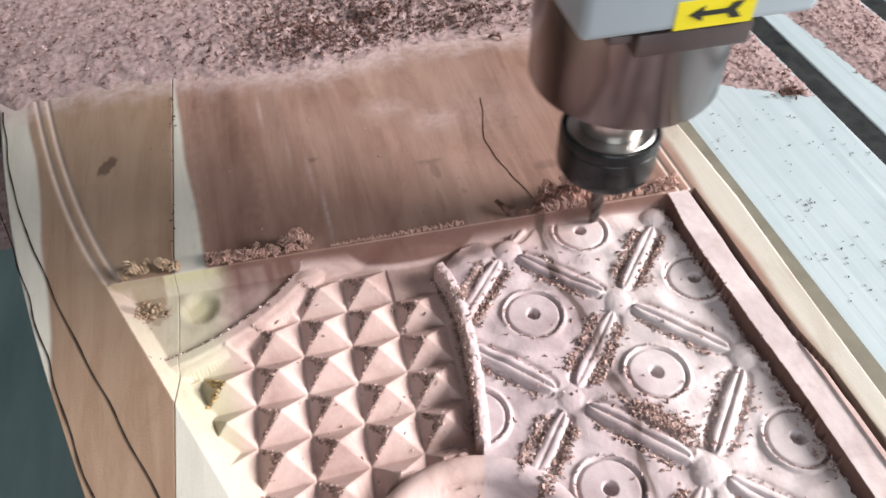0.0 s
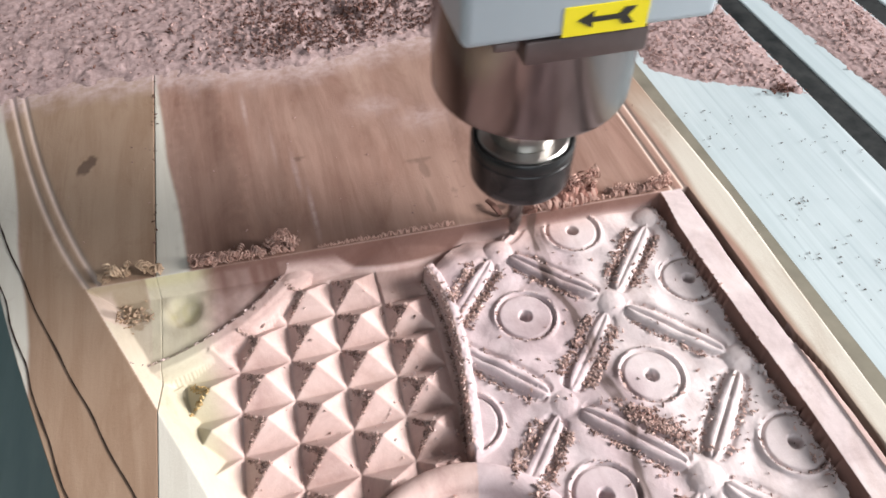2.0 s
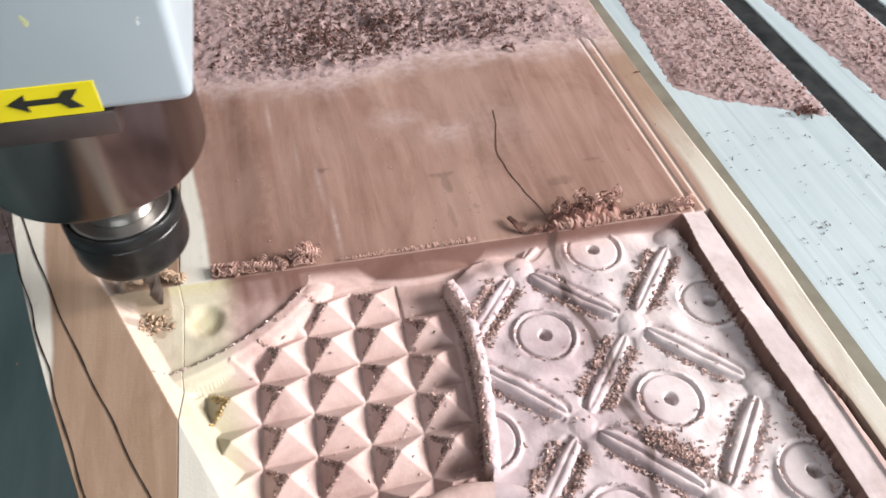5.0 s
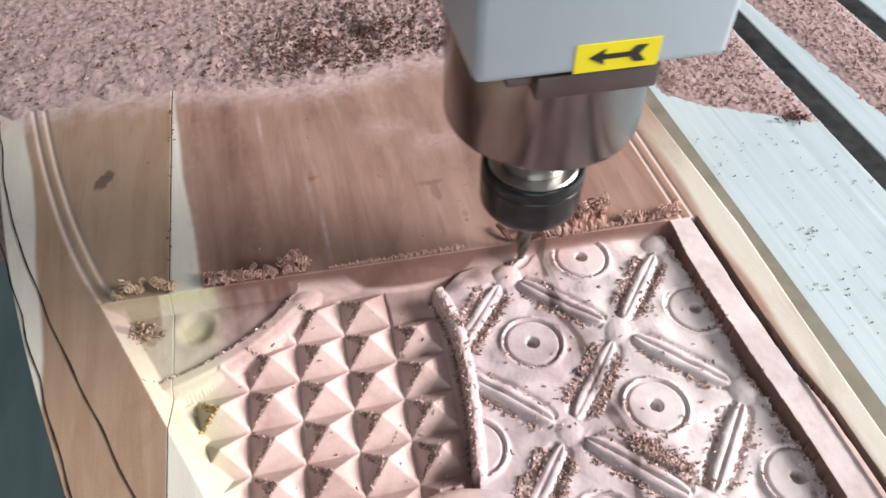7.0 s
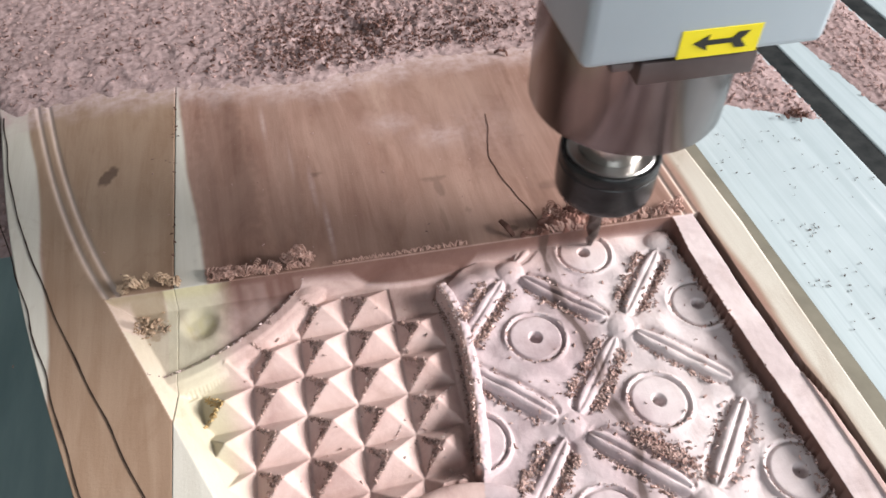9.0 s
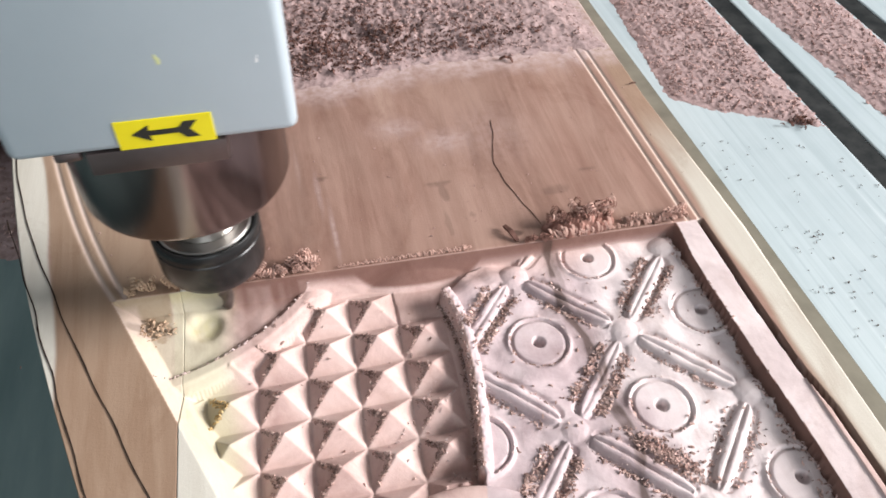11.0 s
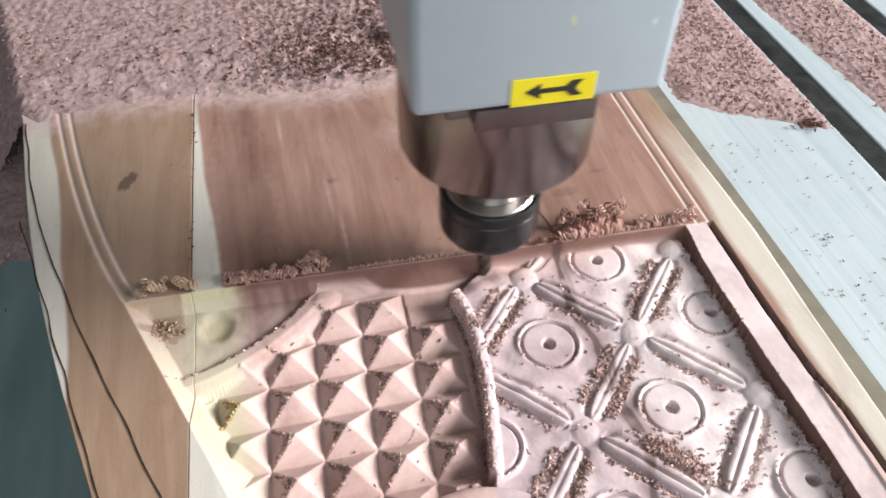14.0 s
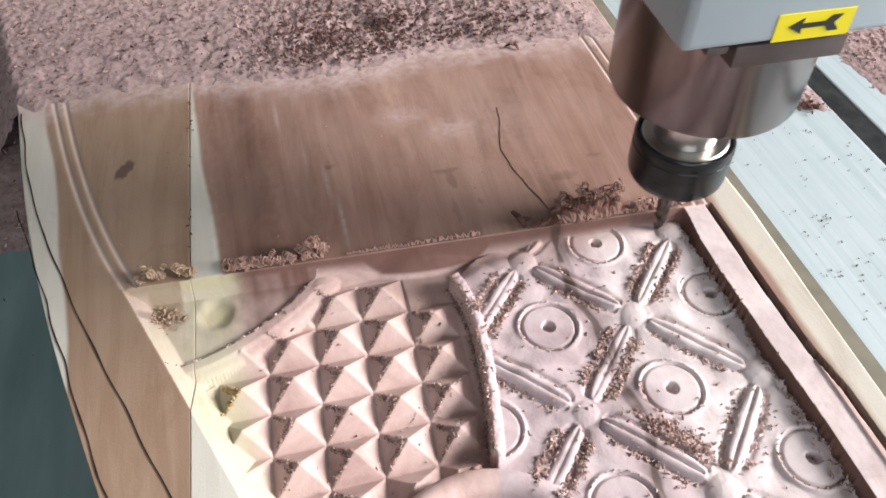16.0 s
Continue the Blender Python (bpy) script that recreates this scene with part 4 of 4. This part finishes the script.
def bed_dust_c(x, y):
    d = np.minimum(y - 0.285 - 0.004 * rough_field(x, y, 200, 40), edge_x(y) + 0.002 - x)
    h = np.clip(d, 0, 0.012) / 0.012
    return np.where(d > -0.001, np.where(d > 0, -0.0001, -0.0006) + 0.0018 * h + 0.0007 * h * fine_lumps(x, y), -1), BED_Z


sheets = [dust_sheet("sawdust_drift", np.linspace(0.2205, 0.304, 110), np.linspace(0.28, 0.60, 300), bed_dust_a, DUST, "drift of pinkish sawdust lying on the bed slat"),
          dust_sheet("sawdust_drift", np.linspace(0.3188, 0.3925, 90), np.linspace(0.24, 0.60, 300), bed_dust_b, DUST, "drift of pinkish sawdust lying on the bed slat beyond the slot"),
          dust_sheet("sawdust_drift", np.linspace(-0.30, -0.115, 130), np.linspace(0.27, 0.42, 110), bed_dust_c, DUST, "drift of sawdust on the bed beside the board")]


def bunch_mound(x, y):
    ex, ey = (x - 0.1205) / 0.0160, (y - cut_y(x) - 0.0060) / 0.0062
    d = 1 - ex ** 2 - ey ** 2 - 0.22 * rough_field(x, y, 900, 44)
    z = np.where(d > -0.15, 0.0072 * np.sqrt(np.clip(d, 0, 1)) * (0.75 + 0.35 * step(-0.6, 0.5, ex)) + 0.0009 * np.clip(d, 0, 1) * rough_field(x, y, 2600, 45) - 0.0003, -1)
    return z, 0.0


dust_sheet("shaving_mound", np.linspace(0.102, 0.139, 90), np.linspace(0.205, 0.232, 66), bunch_mound, DARK_CURL, "dark brown matted shavings heaped on the cut edge")


def scatter_on(fn, x0, x1, y0, y1, n, lift=0.0004):
    x, y = rng.uniform(x0, x1, n), rng.uniform(y0, y1, n)
    h, base = fn(x, y)
    ok = (h > 0.0004 * rng.uniform(0, 3, n)) & (0.62 + 0.45 * rough_field(x, y, 130, 50) > rng.uniform(0, 1, n))
    return np.stack([x, y, h + base + lift], -1)[ok]


chips("heap_chips", np.concatenate([scatter_on(board_pile, -0.29, 0.186, 0.345, 0.50, 7500, 0.0002), scatter_on(board_pile, -0.02, 0.15, 0.352, 0.46, 5000, 0.0004)]), (0.0007, 0.0026), CHIP, "pinkish wood chips and flakes on the sawdust heap", 41, 0.5)
chips("drift_chips", np.concatenate([scatter_on(bed_dust_a, 0.221, 0.302, 0.285, 0.50, 4200), scatter_on(bed_dust_b, 0.32, 0.39, 0.25, 0.50, 3600), scatter_on(bed_dust_c, -0.29, -0.115, 0.27, 0.42, 2200)]),
      (0.001, 0.0034), CHIP, "pinkish wood chips on the bed drifts", 42)
clump = np.concatenate([np.stack([rng.normal(0.045, 0.026, 900), rng.normal(0.386, 0.012, 900)], -1), np.stack([rng.normal(0.035, 0.030, 500), rng.normal(0.366, 0.007, 500)], -1),
                        np.stack([rng.normal(0.115, 0.020, 350), rng.normal(0.372, 0.008, 350)], -1), np.stack([rng.uniform(-0.14, 0.18, 420), rng.uniform(0.355, 0.44, 420)], -1)])
ch, cb = board_pile(clump[:, 0], clump[:, 1])
chips("clump_chips", np.column_stack([clump, ch + cb + 0.0008])[ch > 0.001], (0.0009, 0.0032), BARK, "darker red chips clumped on the sawdust heap", 48)
corner = np.stack([rng.normal(0.2915, 0.005, 60), rng.normal(0.2935, 0.003, 60), np.full(60, BED_Z + 0.0016)], -1)
chips("dark_chips", corner[corner[:, 0] < 0.302], (0.0012, 0.0036), BARK, "darker chips at the tip of the drift", 43)
n = 150
loose = np.stack([rng.uniform(0.224, 0.302, n), rng.uniform(0.10, 0.29, n), np.full(n, BED_Z + 0.0005)], -1)
for k, (x, y, many, spread) in enumerate(((0.2468, 0.2121, 16, 0.0030), (0.2320, 0.1795, 6, 0.0030), (0.2340, 0.2026, 4, 0.0020), (0.2560, 0.1650, 6, 0.003), (0.2776, 0.2495, 4, 0.003))):
    loose[12 * k:12 * k + many, 0] = rng.normal(x, spread, many)
    loose[12 * k:12 * k + many, 1] = rng.normal(y, spread * 0.7, many)
chips("loose_chips", loose, (0.0005, 0.0018), SPECK, "dark specks scattered on the bed", 44, 0.3)
n = 60
left = np.stack([rng.uniform(-0.165, -0.135, n), rng.uniform(0.10, 0.28, n), np.full(n, BED_Z + 0.0005)], -1)
chips("loose_chips", left, (0.0008, 0.0028), SPECK, "dark specks scattered on the bed beside the board", 45, 0.3)
n = 150
bx = rng.uniform(-0.09, 0.185, n)
by = rng.uniform(0.225, 0.35, n)
chips("board_specks", np.stack([bx, by, np.full(n, 0.0003)], -1), (0.0004, 0.0012), CHIP, "tiny chips on the flat wood", 46, 0.3)


def lone_chip(name, x, y, z, length, label, seed, tilt=0.3):
    ob = chips(name, [(0, 0, 0)], (length, length * 1.02), BARK, label, seed, tilt, 0.5)
    ob.location = (x, y, z)
    del ob["kind"]
    tagged(ob, category="chip")


lone_chip("wood_chip", 0.1267, 0.3500, 0.0014, 0.0085, "dark curled wood chip at the sawdust edge", 61)
lone_chip("wood_chip", 0.1300, 0.3488, 0.0012, 0.0060, "dark curled wood chip at the sawdust edge", 62)
lone_chip("wood_chip", 0.1875, 0.3125, 0.0010, 0.0050, "small dark chip on the board's rim", 63)
lone_chip("wood_splinter", 0.0895, 0.2190, 0.0014, 0.0115, "dark curved splinter lying by the cut edge", 64)
lone_chip("wood_splinter", 0.0985, 0.2150, 0.0012, 0.0070, "dark curved splinter lying by the cut edge", 65)
lone_chip("wood_chip", -0.1085, 0.1950, 0.0006, 0.0022, "tiny dark chip on the pale sapwood", 66)


# ---- milling spindle ----
def milling_spindle():
    root = thing("milling_spindle")
    tagged(root, "steel milling spindle with pale grey cover and yellow arrow sticker", "spindle")
    part("cover", box(-0.0362, 0.0398, -0.0392, 0.075, 0.1206, 0.40, 0.0030, 4), COVER, root, "pale blue-grey painted metal cover", True)
    sticker = part("sticker", box(-0.0076, 0.0175, -0.03955, -0.03915, 0.1213, 0.1304, 0.0001, 1), YELLOW, root, "yellow arrow sticker")
    outline = [(0.0, 0.0), (0.0052, 0.0024), (0.0049, 0.0007), (0.0133, 0.0007), (0.0152, 0.0024), (0.0190, 0.0024), (0.0166, 0.0), (0.0190, -0.0024), (0.0152, -0.0024), (0.0133, -0.0007), (0.0049, -0.0007), (0.0052, -0.0024)]
    bm = bmesh.new()
    ring = [bm.verts.new((-0.0036 + x * 0.90, -0.03980, 0.12605 + z * 1.08)) for x, z in outline]
    face = bm.faces.new(ring)
    made = bmesh.ops.extrude_face_region(bm, geom=[face])
    for v in made["geom"]:
        if isinstance(v, bmesh.types.BMVert):
            v.co.y += 0.0003
    bmesh.ops.triangulate(bm, faces=bm.faces[:])
    part("arrow", bm, BLACK, sticker, "black arrow")
    for x, z, r, m in ((0.0082, 0.1470, 0.0011, FADED), (0.0077, 0.1482, 0.0007, FADED), (0.0318, 0.1443, 0.0007, FRAME), (0.0321, 0.1455, 0.0004, FRAME)):
        bm = lathe([(r, 0), (r * 0.9, 0.00006)], 9)
        bmesh.ops.transform(bm, matrix=pose(x, -0.0392, z, 90) @ Matrix.Diagonal((0.55, 1.1, 1.0, 1.0)), verts=bm.verts)
        part("paint_spot", bm, m, root)
    part("spindle_body", lathe([(0.0300, 0.0788), (0.0338, 0.0796), (0.0346, 0.0816), (0.0346, 0.1230)], 96), STEEL, root, "brushed steel spindle body", True)
    clamp = part("clamp", box(-0.0175, 0.0198, -0.0386, 0.030, 0.1128, 0.1205, 0.0008, 2), DARK_STEEL, root, "dark steel clamp plate", True)
    part("clamp_lug", box(-0.0262, -0.0186, -0.0372, 0.020, 0.1172, 0.1205, 0.0012, 2), DARK_STEEL, clamp, "", True)
    part("nose", lathe([(0.0123, 0.0550), (0.0123, 0.0660), (0.0119, 0.0663), (0.0119, 0.0672), (0.0123, 0.0675), (0.0123, 0.0792)], 64), CHROME, root, "bright turned spindle nose", True)
    cutter = thing("cutter_head")
    cutter.parent = root
    nut = part("collet_nut", lathe([(0.0120, 0.0338), (0.0160, 0.0340), (0.0183, 0.0350), (0.0194, 0.0368), (0.0198, 0.0392), (0.0199, 0.0500), (0.0196, 0.0504), (0.0196, 0.0512), (0.0199, 0.0516), (0.0199, 0.0543), (0.0192, 0.0554), (0.0182, 0.0554), (0.0174, 0.0536), (0.0110, 0.0535)], 72), OXIDE, cutter, "black collet nut", True)
    part("nut_ring", lathe([(0.0174, 0.0530), (0.0172, 0.0550), (0.0166, 0.0555), (0.0125, 0.0557), (0.0125, 0.0530)], 72), CHROME, nut, "bright steel ring inside the nut", True)
    bm = bmesh.new()
    rings = []
    for i in range(15):
        z = 0.036 * i / 14
        r = 0.0030 * min(1.0, 0.35 + i * 0.22)
        a = 2.4 * i / 14 * math.pi if i < 9 else 2.4 * 9 / 14 * math.pi
        cutting = i < 9
        rings.append([bm.verts.new((r * (0.62 if cutting and j % 6 in (2, 3) else 1) * math.cos(a + j * math.pi / 6), r * (0.62 if cutting and j % 6 in (2, 3) else 1) * math.sin(a + j * math.pi / 6), z)) for j in range(12)])
    for p, q in zip(rings, rings[1:]):
        for j in range(12):
            bm.faces.new((p[j], p[(j + 1) % 12], q[(j + 1) % 12], q[j]))
    bm.faces.new(rings[0][::-1])
    bm.faces.new(rings[-1])
    part("milling_bit", bm, CARBIDE, cutter, "fluted carbide milling bit", True)
    return root, cutter


spindle, cutter_head = milling_spindle()

# seconds, place across the board, height of the bit's tip
TRAVEL = [
    (0, 0.1279, -0.0082),
    (0.5, 0.1614, -0.0104),
    (1, 0.1614, -0.0084),
    (1.5, 0.1295, -0.0077),
    (2, 0.0952, -0.0069),
    (2.5, 0.0440, -0.0137),
    (3, 0.0027, -0.0058),
    (3.5, -0.0290, -0.0136),
    (4, -0.0517, -0.0069),
    (4.72, -0.0662, -0.0057),
    (5.22, -0.0462, -0.0041),
    (5.72, -0.0177, -0.0134),
    (6.5, 0.0439, -0.0139),
    (7, 0.0947, -0.0060),
    (7.5, 0.1297, -0.0076),
    (8, 0.1616, -0.0075),
    (8.5, 0.1589, -0.0090),
    (9, 0.1246, -0.0066),
    (9.45, 0.0955, -0.0070),
    (9.95, 0.0443, -0.0141),
    (10.45, 0.0028, -0.0056),
    (10.95, -0.0289, -0.0141),
    (11.5, -0.0567, -0.0114),
    (12, -0.0662, -0.0057),
    (12.5, -0.0462, -0.0041),
    (13, -0.0177, -0.0134),
    (13.5, 0.0110, -0.0047),
    (14, 0.0711, -0.0133),
    (14.5, 0.1034, -0.0083),
    (15, 0.1396, -0.0090),
    (15.5, 0.1674, -0.0060),
    (16, 0.1512, -0.0087),
]


def motions():
    walk(spindle, [(t, pose(x, 0.2133 - 0.0436 * x, z, 0, 0, -1.9)) for t, x, z in TRAVEL])
    walk(cutter_head, [(i / 10, pose(0, 0, 0, 0, 0, -72.0 * i)) for i in range(161)])


motions()
